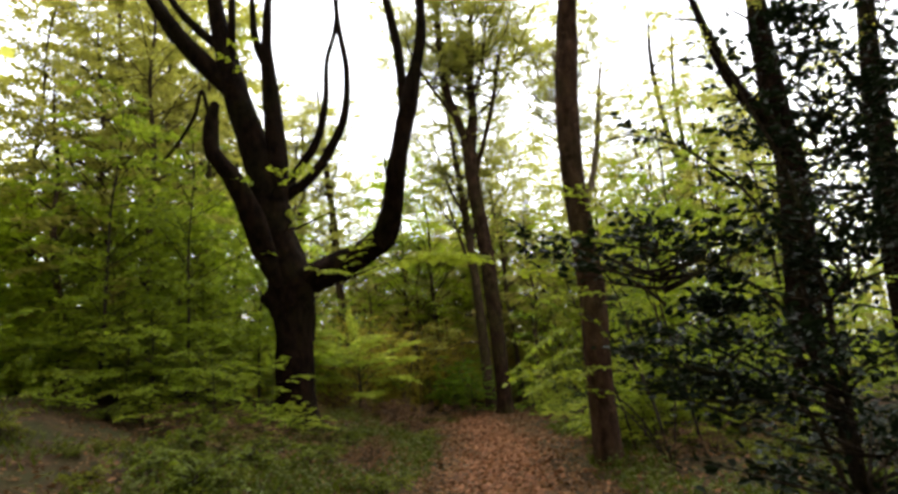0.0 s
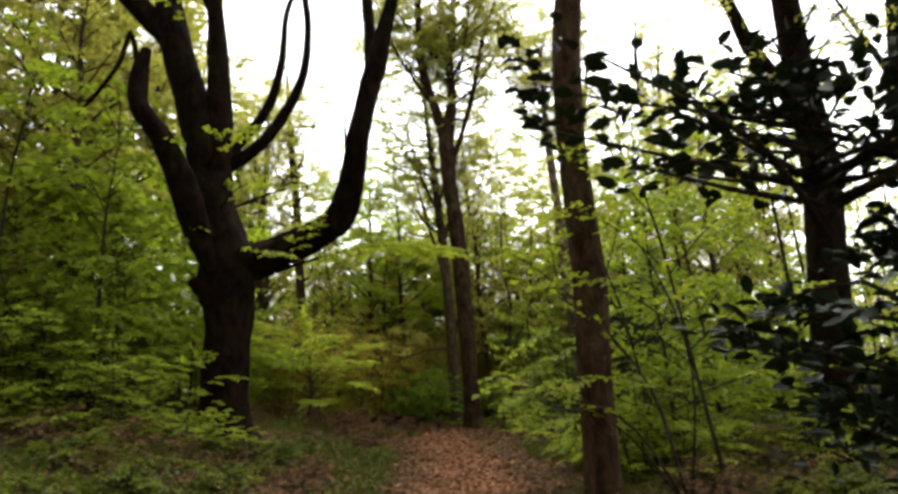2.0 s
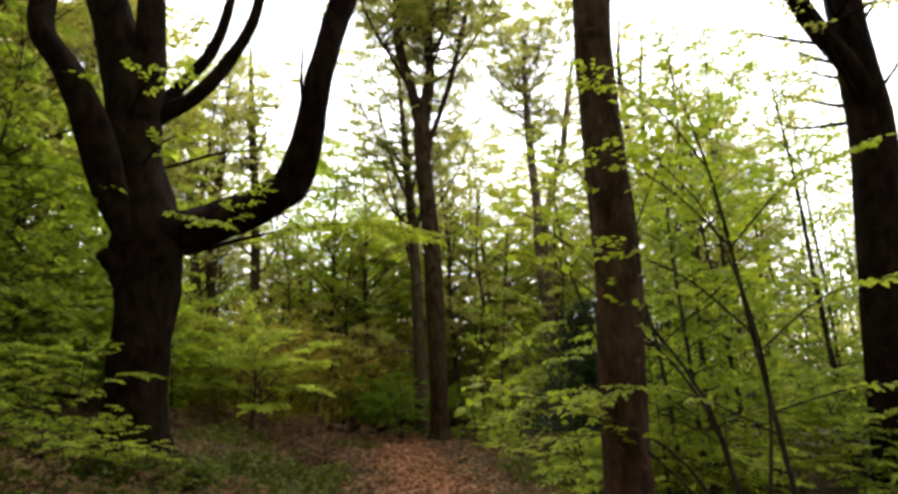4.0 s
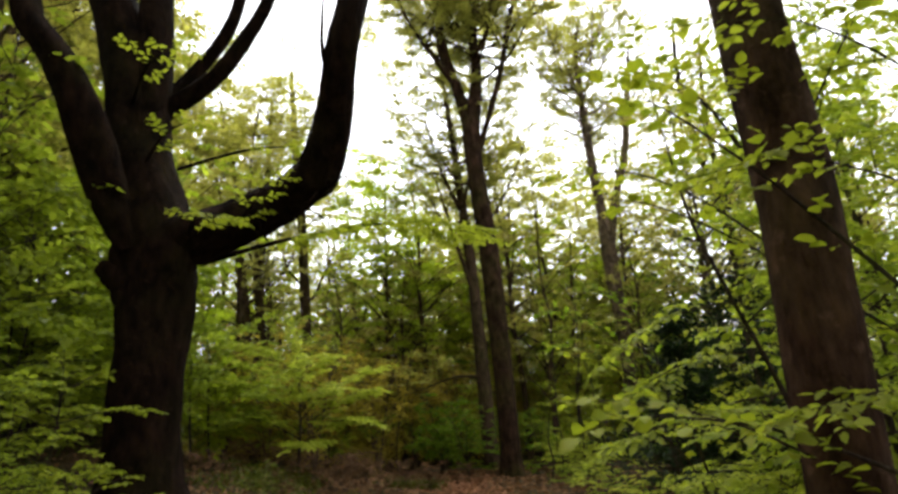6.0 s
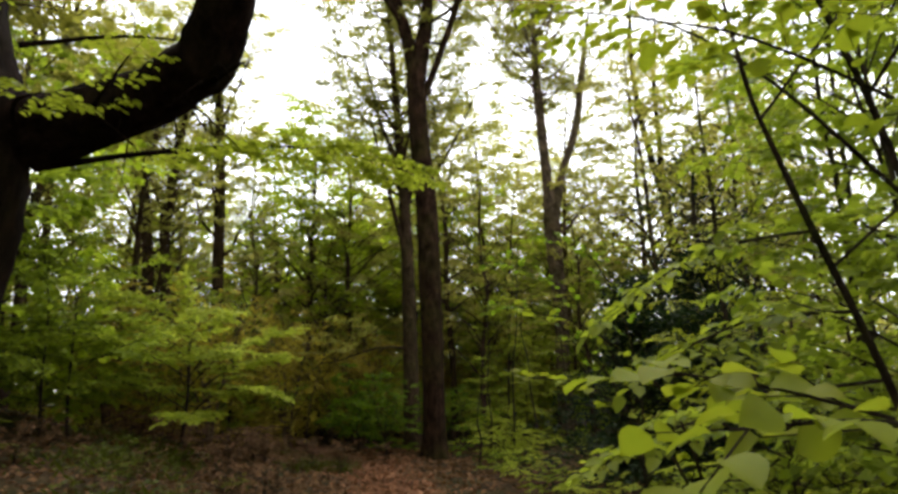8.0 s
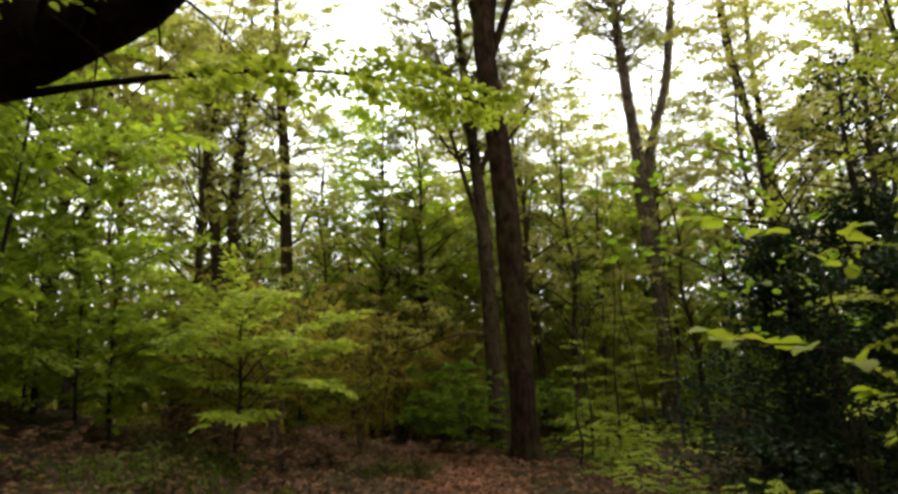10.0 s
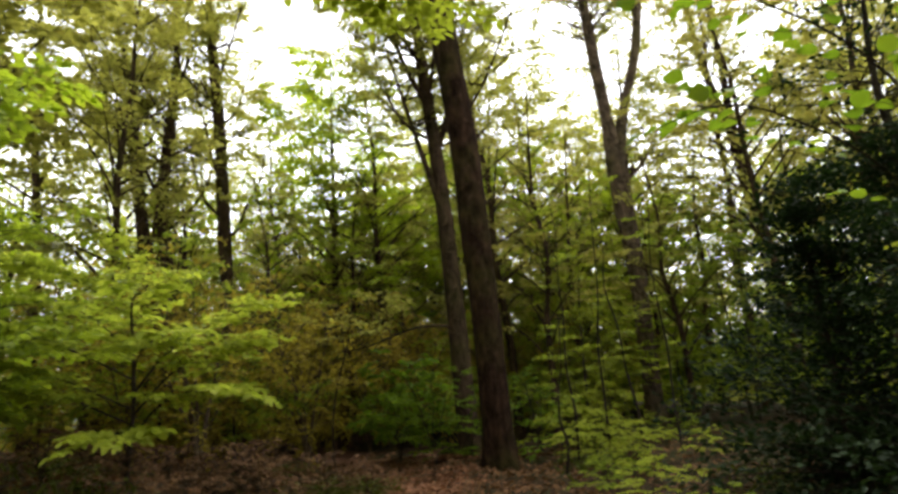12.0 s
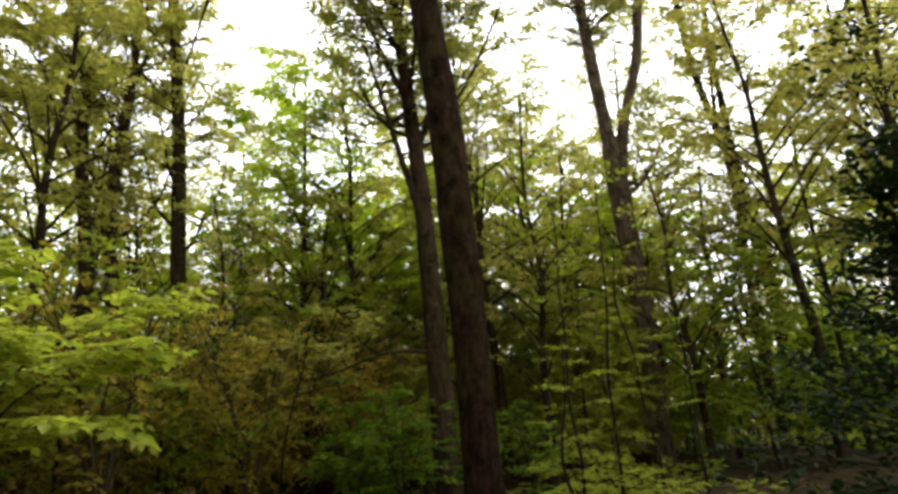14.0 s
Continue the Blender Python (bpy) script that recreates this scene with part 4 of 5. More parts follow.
# ---- far woods, beyond the trees that can be told apart ----
def far_woods():
    rng = np.random.default_rng(91)
    woods = new("far_woods")
    tagged(woods, label="hazy far woods of thin trunks and spring foliage", category="woods", kind="stuff")
    wood, leafg = Geo(), Geo()
    for i in range(330):
        a = rng.uniform(0.6, 2.6) if i % 5 else rng.uniform(0, 6.28)
        d = rng.uniform(50, 85)
        x, y = d * np.cos(a), 14 + d * np.sin(a)
        z0 = -1.6
        h = rng.uniform(13, 22)
        r = rng.uniform(0.08, 0.22)
        lx, ly = rng.normal(0, 0.6, 2)
        tube(wood, [(x, y, z0, r), (x + lx * 0.4, y + ly * 0.4, z0 + h * 0.5, r * 0.7), (x + lx, y + ly, z0 + h, r * 0.15)], 5, 2)
        for b in range(5):
            t = rng.uniform(0.35, 0.95)
            az = rng.uniform(0, 6.28)
            ln = h * 0.2
            q = np.array([x + lx * t, y + ly * t, z0 + h * t])
            tube(wood, [(*q, r * 0.3), (*(q + np.array([np.cos(az) * ln, np.sin(az) * ln, ln])), 0.02)], 3, 1)
    n = 150000
    a, d = rng.uniform(0.62, 2.6, n), rng.uniform(44, 84, n)
    grove = np.sin(a * 23 + 1.3) * 0.5 + np.sin(a * 57 + d * 0.21) * 0.5 + np.sin(a * 9 + 0.7) * 0.4
    gap = np.exp(-((a - 1.80) / 0.075) ** 2)
    top = (d / 62) * (29.0 + 5.0 * grove - 7.0 * gap)
    z = -1.6 + rng.uniform(0, 1, n) ** 1.3 * (top + 1.6)
    at = np.stack([d * np.cos(a), 14 + d * np.sin(a), z], -1)
    at += 0.6 * np.sin(at[:, [1, 2, 0]] * 1.9) + rng.normal(0, 0.25, at.shape)
    az = rng.uniform(0, 6.28, n)
    ln = rng.uniform(0.22, 0.46, n)
    leaves(leafg, at, np.stack([np.cos(az), np.sin(az), rng.uniform(-0.5, 0.4, n)], -1), rng.normal(0, 0.6, (n, 3)) + (0, 0, 1), ln, ln * 0.6)
    n = 22000
    a, d = rng.uniform(0.62, 2.6, n), rng.uniform(42, 62, n)
    at = np.stack([d * np.cos(a), 14 + d * np.sin(a), -1.6 + rng.uniform(0, 1, n) ** 1.2 * 9.0], -1)
    az = rng.uniform(0, 6.28, n)
    ln = rng.uniform(0.5, 0.9, n)
    leaves(leafg, at, np.stack([np.cos(az), np.sin(az), rng.uniform(-0.5, 0.4, n)], -1), rng.normal(0, 0.6, (n, 3)) + (0, 0, 1), ln, ln * 0.6)
    # a closer rank of young growth ahead and to the west
    olive, green = Geo(), Geo()
    for g, n, top, size in ((olive, 38000, 10.5, 0.28), (green, 34000, 16.5, 0.28)):
        a, d = rng.uniform(1.50, 2.35, n), rng.uniform(27, 44, n)
        crest = 1 + 0.16 * np.sin(a * 31 + 0.4) + 0.14 * np.sin(a * 71 + d * 0.3) + 0.10 * np.sin(a * 13)
        at = np.stack([d * np.cos(a), 14 + d * np.sin(a), -1.0 + rng.uniform(0, 1, n) ** 1.15 * top * crest * (d / 36)], -1)
        at += 0.5 * np.sin(at[:, [1, 2, 0]] * 2.3) + rng.normal(0, 0.2, at.shape)
        az = rng.uniform(0, 6.28, n)
        ln = size * rng.uniform(0.6, 1.2, n)
        leaves(g, at, np.stack([np.cos(az), np.sin(az), rng.uniform(-0.5, 0.4, n)], -1), rng.normal(0, 0.6, (n, 3)) + (0, 0, 1), ln, ln * 0.6)
    tagged(part("foliage", olive, LEAF_OLIVE, woods), kind="stuff")
    tagged(part("foliage", green, LEAF_BEECH, woods), kind="stuff")
    for i in range(120):
        a, d, h = rng.uniform(1.50, 2.35), rng.uniform(27, 44), rng.uniform(5, 13)
        x, y = d * np.cos(a), 14 + d * np.sin(a)
        q = rng.normal(0, 0.9, 2)
        tube(wood, [(x, y, -1.2, 0.05), (x + 0.4 * q[0], y + 0.4 * q[1], 0.5 * h, 0.04), (x + q[0], y + q[1], h, 0.012)], 4, 2)
    # unseen wood beside and behind the walker: outsize leaves added to block skylight
    n = 11000
    a, d = rng.uniform(2.6, 5.5, n), rng.uniform(24, 50, n)
    at = np.stack([d * np.cos(a), 14 + d * np.sin(a), -1.5 + rng.uniform(0, 1, n) * 21], -1)
    az = rng.uniform(0, 6.28, n)
    ln = rng.uniform(0.9, 1.7, n)
    leaves(leafg, at, np.stack([np.cos(az), np.sin(az), rng.uniform(-0.5, 0.4, n)], -1), rng.normal(0, 0.8, (n, 3)) + (0, 0, 1), ln, ln * 0.6)
    tagged(part("trunks", wood, BARK_FAR, woods), kind="stuff")
    tagged(part("foliage", leafg, LEAF_CROWN, woods), kind="stuff")


far_woods()


# ---- single plants beside the path ----
def leafy(wood, leafg, line, rng, sprays, length, leaf_len=0.085, step=0.055, shaped=True, sides=6, start=0.25):
    """A limb with leafy sprays to both sides."""
    tube(wood, line, sides, 4)
    p = spline(line, 8)
    for i in range(sprays):
        t = start + (1 - start) * (i + 0.5) / sprays
        q = p[min(len(p) - 1, int(t * len(p)))][:3]
        w = unit(p[min(len(p) - 1, int(t * len(p)) + 1)][:3] - p[max(0, int(t * len(p)) - 2)][:3])
        sd = unit(np.cross(w, (0, 0, 1.0)))
        spray(wood, leafg, q, w * 0.8 + sd * (0.9 if i % 2 else -0.9) + np.array([0, 0, rng.uniform(-0.1, 0.25)]), length * rng.uniform(0.6, 1.2), rng, leaf_len, step, 0.004, shaped, thin=True)
    spray(wood, leafg, p[-1][:3], p[-1][:3] - p[-3][:3], length, rng, leaf_len, step, 0.004, shaped, thin=True)


def leafy_plant(name, base, lines, label, category, seed, leaf=LEAF_BEECH, sprays=8, length=0.5, leaf_len=0.085, step=0.055, shaped=True):
    rng = np.random.default_rng(seed)
    x, y = base
    z0 = float(lie(x, y))
    thing = empty(name, x, y, label, category)
    leafg = Geo()
    for k, ln in enumerate(lines):
        wood = Geo()
        if k == 0:
            tube(wood, [(x - x, y - y, -0.08, ln[0][3] * 1.15)] + shift(ln, x, y, z0), 7, 4)
            leafy(wood, leafg, shift(ln[-3:], x, y, z0), rng, sprays, length, leaf_len, step, shaped)
        else:
            leafy(wood, leafg, shift(ln, x, y, z0), rng, sprays, length, leaf_len, step, shaped)
        part("stem" if k == 0 else "branch", wood, TWIG, thing)
    tagged(part("foliage", leafg, leaf, thing), kind="stuff")
    return thing


# leaning young beech beside the straight trunk
leafy_plant("leaning_sapling", (2.62, 11.6), [
    [(2.45, 11.6, 0.8, 0.024), (2.28, 11.6, 1.41, 0.021), (2.14, 11.6, 1.89, 0.019), (1.98, 11.6, 2.36, 0.018), (1.86, 11.6, 2.75, 0.015), (1.77, 11.6, 3.07, 0.012), (1.72, 11.6, 3.44, 0.011), (1.64, 11.6, 4.22, 0.004)],
    [(1.97, 11.6, 2.34, 0.010), (1.68, 11.6, 2.30, 0.008), (1.40, 11.6, 2.23, 0.008), (1.15, 11.6, 2.10, 0.005)],
    [(2.10, 11.6, 1.93, 0.010), (1.78, 11.6, 1.92, 0.008), (1.52, 11.55, 1.88, 0.006), (1.25, 11.5, 1.78, 0.005)],
    [(2.2, 11.6, 1.6, 0.010), (1.8, 11.7, 1.55, 0.008), (1.4, 11.75, 1.45, 0.006), (1.1, 11.8, 1.35, 0.004)],
    [(2.05, 11.6, 2.15, 0.009), (2.5, 11.5, 2.5, 0.007), (3.0, 11.4, 2.65, 0.004)],
    [(1.8, 11.6, 2.95, 0.009), (2.2, 11.5, 3.4, 0.006), (2.7, 11.4, 3.6, 0.003)],
], "thin dark leaning sapling with pale green leaf layers", "sapling", 61, sprays=7, length=0.42)

leafy_plant("arching_sapling", (3.1, 12.0), [
    [(3.05, 12.0, 0.8, 0.03), (2.9, 11.9, 2.0, 0.025), (2.6, 11.8, 3.2, 0.018), (2.1, 11.6, 4.1, 0.010), (1.5, 11.4, 4.5, 0.004)],
    [(2.85, 11.9, 2.2, 0.014), (2.3, 11.0, 2.9, 0.010), (1.7, 10.4, 3.3, 0.007), (1.2, 10.0, 3.4, 0.004)],
    [(2.75, 11.85, 2.6, 0.014), (2.0, 11.7, 3.2, 0.010), (1.4, 11.6, 3.5, 0.007), (0.9, 11.5, 3.5, 0.004)],
    [(2.6, 11.8, 3.2, 0.012), (2.6, 10.9, 3.7, 0.009), (2.5, 10.1, 3.9, 0.004)],
    [(2.9, 11.9, 2.0, 0.012), (3.2, 11.0, 2.5, 0.009), (3.2, 10.2, 2.7, 0.004)],
    [(2.4, 11.7, 3.6, 0.010), (2.9, 12.1, 4.2, 0.007), (3.5, 12.5, 4.5, 0.004)],
], "arching young beech hung with pale green leaves", "sapling", 64, leaf=LEAF_NEAR, sprays=7, length=0.45, leaf_len=0.085, step=0.06)

leafy_plant("roadside_sapling", (3.3, 10.0), [
    [(3.2, 9.95, 0.6, 0.026), (3.0, 9.9, 2.0, 0.021), (2.8, 9.85, 3.4, 0.014), (2.5, 9.8, 4.6, 0.005)],
    [(3.12, 9.92, 1.1, 0.010), (2.4, 9.85, 1.45, 0.008), (1.9, 9.8, 1.55, 0.006), (1.5, 9.75, 1.5, 0.003)],
    [(3.0, 9.9, 2.0, 0.010), (2.4, 9.8, 2.5, 0.008), (1.8, 9.75, 2.75, 0.006), (1.4, 9.7, 2.75, 0.003)],
    [(2.9, 9.88, 2.8, 0.010), (2.4, 9.8, 3.3, 0.008), (1.9, 9.75, 3.6, 0.006), (1.5, 9.75, 3.65, 0.003)],
    [(2.75, 9.85, 3.6, 0.009), (2.3, 9.7, 4.1, 0.007), (1.8, 9.6, 4.4, 0.003)],
    [(3.0, 9.9, 1.8, 0.010), (3.7, 9.9, 2.3, 0.008), (4.4, 10.0, 2.5, 0.003)],
    [(2.9, 9.88, 2.8, 0.010), (3.5, 9.8, 3.4, 0.008), (4.1, 9.8, 3.7, 0.003)],
    [(3.1, 9.92, 1.3, 0.010), (3.8, 9.7, 1.5, 0.008), (4.5, 9.6, 1.5, 0.003)],
], "young beech with pale leaves brushing the straight trunk", "sapling", 65, sprays=8, length=0.42, leaf_len=0.085, step=0.06)

# bush with leaves coloured as brightly lit, whose tips reach towards the path
leafy_plant("bright_beech_bush", (-4.5, 21.6), [
    [(-4.5, 21.6, 0.9, 0.035), (-4.45, 21.6, 1.8, 0.028), (-4.5, 21.6, 2.8, 0.018), (-4.6, 21.6, 3.8, 0.006)],
    [(-4.45, 21.6, 1.9, 0.018), (-3.9, 21.5, 2.45, 0.014), (-3.2, 21.5, 2.8, 0.010), (-2.75, 21.5, 2.95, 0.005)],
    [(-4.45, 21.6, 1.6, 0.016), (-3.8, 21.3, 2.1, 0.012), (-3.2, 21.2, 2.35, 0.009), (-2.8, 21.2, 2.42, 0.005)],
    [(-4.45, 21.6, 1.3, 0.016), (-3.8, 21.0, 1.7, 0.012), (-3.2, 20.8, 1.85, 0.008), (-2.8, 20.7, 1.8, 0.004)],
    [(-4.5, 21.6, 2.1, 0.016), (-5.0, 21.0, 2.5, 0.012), (-5.6, 20.6, 2.75, 0.005)],
    [(-4.5, 21.6, 1.5, 0.016), (-5.0, 20.9, 1.9, 0.012), (-5.5, 20.4, 2.0, 0.005)],
    [(-4.5, 21.6, 2.6, 0.014), (-4.2, 21.0, 3.0, 0.010), (-3.8, 20.5, 3.2, 0.004)],
    [(-4.5, 21.6, 1.1, 0.014), (-4.2, 20.8, 1.4, 0.010), (-3.9, 20.2, 1.4, 0.004)],
    [(-4.5, 21.6, 2.4, 0.014), (-5.2, 21.9, 3.0, 0.010), (-6.0, 22.1, 3.4, 0.004)],
    [(-4.5, 21.6, 1.7, 0.014), (-5.4, 21.3, 2.2, 0.010), (-6.4, 21.0, 2.5, 0.004)],
    [(-4.5, 21.6, 2.9, 0.012), (-5.0, 21.2, 3.4, 0.009), (-5.4, 20.7, 3.6, 0.004)],
    [(-4.5, 21.6, 2.0, 0.014), (-4.0, 20.9, 2.4, 0.010), (-3.4, 20.3, 2.5, 0.004)],
], "yellow-green beech bush coloured as brightly lit, with layered sprays over the path", "bush", 62, leaf=LEAF_WELL_LIT, sprays=15, length=0.62, leaf_len=0.12, step=0.055)

# low leafy branch that the old beech sends out over the path
hang = np.random.default_rng(63)
forked = bpy.data.objects["forked_beech_tree"]
fx, fy, fz = forked.location
wood, leafg = Geo(), Geo()
leafy(wood, leafg, shift([(-4.2, 15.4, 4.15, 0.05), (-3.2, 16.0, 4.6, 0.035), (-2.0, 16.8, 5.05, 0.025), (-0.9, 17.5, 5.2, 0.015), (0.0, 18.05, 5.15, 0.006)], fx, fy, fz), hang, 34, 0.75, 0.12, 0.06)
part("branch", wood, BARK_OLD_SHADED, forked)
for ln in ([(-3.6, 15.1, 4.5, 0.03), (-3.2, 14.7, 4.7, 0.02), (-2.8, 14.4, 5.0, 0.006)], [(-5.2, 14.9, 6.6, 0.03), (-4.7, 14.4, 7.0, 0.02), (-4.2, 14.1, 7.1, 0.006)],
           [(-4.2, 15.0, 4.4, 0.03), (-3.9, 14.5, 4.5, 0.02), (-3.4, 14.1, 4.4, 0.006)], [(-5.0, 14.9, 5.4, 0.03), (-4.5, 14.6, 5.9, 0.02), (-4.0, 14.5, 6.1, 0.006)],
           [(-6.1, 15.0, 9.9, 0.03), (-6.0, 14.6, 10.5, 0.02), (-5.7, 14.3, 10.9, 0.006)], [(-4.9, 15.9, 6.0, 0.04), (-4.0, 16.6, 6.6, 0.025), (-3.2, 17.2, 6.9, 0.008)]):
    wood = Geo()
    leafy(wood, leafg, shift(ln, fx, fy, fz), hang, 5, 0.5, 0.10, 0.06)
    part("branch", wood, BARK_OLD_SHADED, forked)
tagged(part("foliage", leafg, LEAF_BEECH, forked, "fresh leaves on low side shoots"), kind="stuff")
for i in range(9):
    t = i / 8
    q = np.array([-3.4 + 1.4 * t, 15.0, 4.62 + 0.45 * t])
    e = q + np.array([hang.uniform(-0.3, 0.9), hang.uniform(-0.6, 0.6), hang.uniform(-0.9, -0.2)])
    wood = Geo()
    tube(wood, shift([(*q, 0.02), (*((q + e) / 2 + hang.normal(0, 0.08, 3) + np.array([0.1, 0, 0.1])), 0.012), (*e, 0.004)], fx, fy, fz), 5, 3)
    part("twig", wood, BARK_OLD_SHADED, forked)


# ---- broad leaves close to the path ----
def blade_mesh(name, material, spiny=False):
    """One leaf blade of unit length, with a midrib fold and a curved outline."""
    outline = [(0.0, 0.02), (0.12, 0.22), (0.3, 0.36), (0.5, 0.39), (0.7, 0.31), (0.88, 0.14), (1.0, 0.0)]
    if spiny:
        outline = [(0.0, 0.02), (0.12, 0.12), (0.22, 0.27), (0.34, 0.20), (0.48, 0.31), (0.60, 0.20), (0.74, 0.24), (0.86, 0.10), (1.0, 0.0)]
    g = Geo()
    n = len(outline)
    v = []
    for x, w in outline:
        z = -0.25 * (x - 0.35) ** 2
        wave = 0.03 * math.sin(9 * x)
        v += [(x, w, z + 0.25 * w + wave), (x, 0, z), (x, -w, z + 0.25 * w - wave)]
    q = []
    for i in range(n - 1):
        a, b = 3 * i, 3 * i + 3
        q += [(a, a + 1, b + 1, b), (a + 1, a + 2, b + 2, b + 1)]
    g.add(v, q)
    return g.mesh(name, material)


def set_leaf(mesh, parent, at, along, normal, size):
    along = Vector(along).normalized()
    side = Vector(normal).cross(along).normalized()
    up = along.cross(side)
    m = Matrix((along, side, up)).transposed().to_4x4()
    ob = new("leaf", mesh)
    ob.parent = parent
    ob.matrix_local = Matrix.Translation(at) @ m @ Matrix.Scale(size, 4)


def broadleaf(name, base, lines, label, seed, mesh, size, per, side_len, kind_name, spread=0.9):
    """A shrub near the path with every leaf a part."""
    rng = np.random.default_rng(seed)
    x, y = base
    z0 = float(lie(x, y))
    thing = empty(name, x, y, label, kind_name)
    for ln in lines:
        wood = Geo()
        rel = shift(ln, x, y, z0)
        tube(wood, rel, 6, 4)
        p = spline(rel, 10)
        blades = []
        for i in range(per):
            t = 0.3 + 0.7 * (i + 0.5) / per
            k = min(len(p) - 2, int(t * len(p)))
            w = unit(p[k + 1][:3] - p[k - 1][:3])
            sd = unit(np.cross(w, (0, 0, 1.0)))
            d = unit(w + sd * spread * (1 if i % 2 else -1) + rng.normal(0, 0.2, 3))
            e = p[k][:3] + d * side_len * rng.uniform(0.5, 1.2)
            tube(wood, [(*p[k][:3], 0.003), (*((p[k][:3] + e) / 2), 0.0025), (*e, 0.0015)], 3, 1)
            for u in (0.45, 0.75, 1.0):
                at = p[k][:3] * (1 - u) + e * u
                dl = unit(d + np.cross(d, (0, 0, 1.0)) * rng.uniform(-1.1, 1.1) + np.array([0, 0, rng.uniform(-0.5, 0.1)]))
                blades.append((at, dl, np.array([0, 0, 1.0]) + rng.normal(0, 0.4, 3), size * rng.uniform(0.7, 1.2)))
        branch = part("branch", wood, TWIG, thing)
        for blade in blades:
            set_leaf(mesh, branch, *blade)
    return thing


HAZEL = blade_mesh("hazel_leaf", LEAF_NEAR)
broadleaf("hazel_shrub", (2.7, 9.7), [
    [(2.7, 9.7, -0.05, 0.022), (2.4, 9.7, 1.4, 0.016), (1.7, 9.7, 2.4, 0.010), (1.1, 9.6, 2.95, 0.006), (0.8, 9.5, 3.1, 0.003)],
    [(2.7, 9.7, -0.05, 0.020), (2.2, 9.8, 0.9, 0.014), (1.5, 9.9, 1.35, 0.009), (0.85, 9.85, 1.5, 0.005), (0.5, 9.85, 1.5, 0.003)],
    [(2.7, 9.7, -0.05, 0.020), (2.5, 10.0, 1.4, 0.014), (1.9, 10.6, 2.4, 0.009), (1.3, 10.8, 2.9, 0.006), (0.9, 10.9, 3.05, 0.003)],
    [(2.7, 9.7, -0.05, 0.018), (2.2, 10.1, 0.8, 0.012), (1.5, 10.3, 1.35, 0.008), (0.95, 10.3, 1.55, 0.005), (0.55, 10.25, 1.62, 0.003)],
    [(2.7, 9.7, -0.05, 0.018), (2.9, 9.6, 1.6, 0.012), (2.5, 9.4, 2.9, 0.008), (2.0, 9.3, 3.5, 0.003)],
], "hazel shrub with large pale green leaves leaning over the path", 71, HAZEL, 0.10, 15, 0.26, "shrub")
broadleaf("hazel_shrub", (2.5, 13.9), [
    [(2.5, 13.9, -0.05, 0.018), (2.1, 13.7, 1.4, 0.012), (1.35, 13.4, 2.05, 0.007), (0.8, 13.3, 2.2, 0.003)],
    [(2.5, 13.9, -0.05, 0.018), (2.1, 13.8, 1.0, 0.012), (1.35, 13.4, 1.6, 0.007), (0.85, 13.3, 1.7, 0.003)],
], "hazel shrub with a few broad translucent leaves", 72, HAZEL, 0.10, 9, 0.22, "shrub")

GREEN_BLADE = blade_mesh("green_leaf", LEAF_GREEN)
broadleaf("green_shrub", (2.6, 15.7), [
    [(2.6, 15.7, -0.05, 0.014), (2.4, 15.6, 1.6, 0.010), (1.8, 15.4, 2.6, 0.006), (1.25, 15.3, 2.95, 0.004), (0.9, 15.2, 3.0, 0.003)],
    [(2.6, 15.7, -0.05, 0.014), (2.4, 15.7, 1.4, 0.010), (1.8, 15.5, 2.2, 0.006), (1.3, 15.4, 2.5, 0.004), (0.95, 15.3, 2.5, 0.003)],
    [(2.6, 15.7, -0.05, 0.013), (2.5, 15.6, 2.0, 0.009), (2.1, 15.4, 3.0, 0.006), (1.6, 15.3, 3.3, 0.003)],
], "deep green leafy shrub reaching over the path", 73, GREEN_BLADE, 0.08, 17, 0.26, "shrub")

HOLLY = blade_mesh("holly_leaf", LEAF_HOLLY_BACKLIT, True)
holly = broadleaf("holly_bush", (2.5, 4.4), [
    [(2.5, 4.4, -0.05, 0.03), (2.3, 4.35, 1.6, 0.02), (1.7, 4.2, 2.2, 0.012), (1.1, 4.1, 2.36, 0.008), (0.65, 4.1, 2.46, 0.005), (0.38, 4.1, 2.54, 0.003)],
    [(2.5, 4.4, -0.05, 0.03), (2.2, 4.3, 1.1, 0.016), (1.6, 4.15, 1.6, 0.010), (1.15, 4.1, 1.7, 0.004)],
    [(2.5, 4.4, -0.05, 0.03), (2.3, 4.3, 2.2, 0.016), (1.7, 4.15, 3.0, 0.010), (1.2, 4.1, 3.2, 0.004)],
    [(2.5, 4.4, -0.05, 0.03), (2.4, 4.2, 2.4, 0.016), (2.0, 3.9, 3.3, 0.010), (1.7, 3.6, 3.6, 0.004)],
], "dark glossy holly bush coloured as a backlit silhouette, with a branch across the path", 73, HOLLY, 0.08, 25, 0.2, "bush", 1.1)


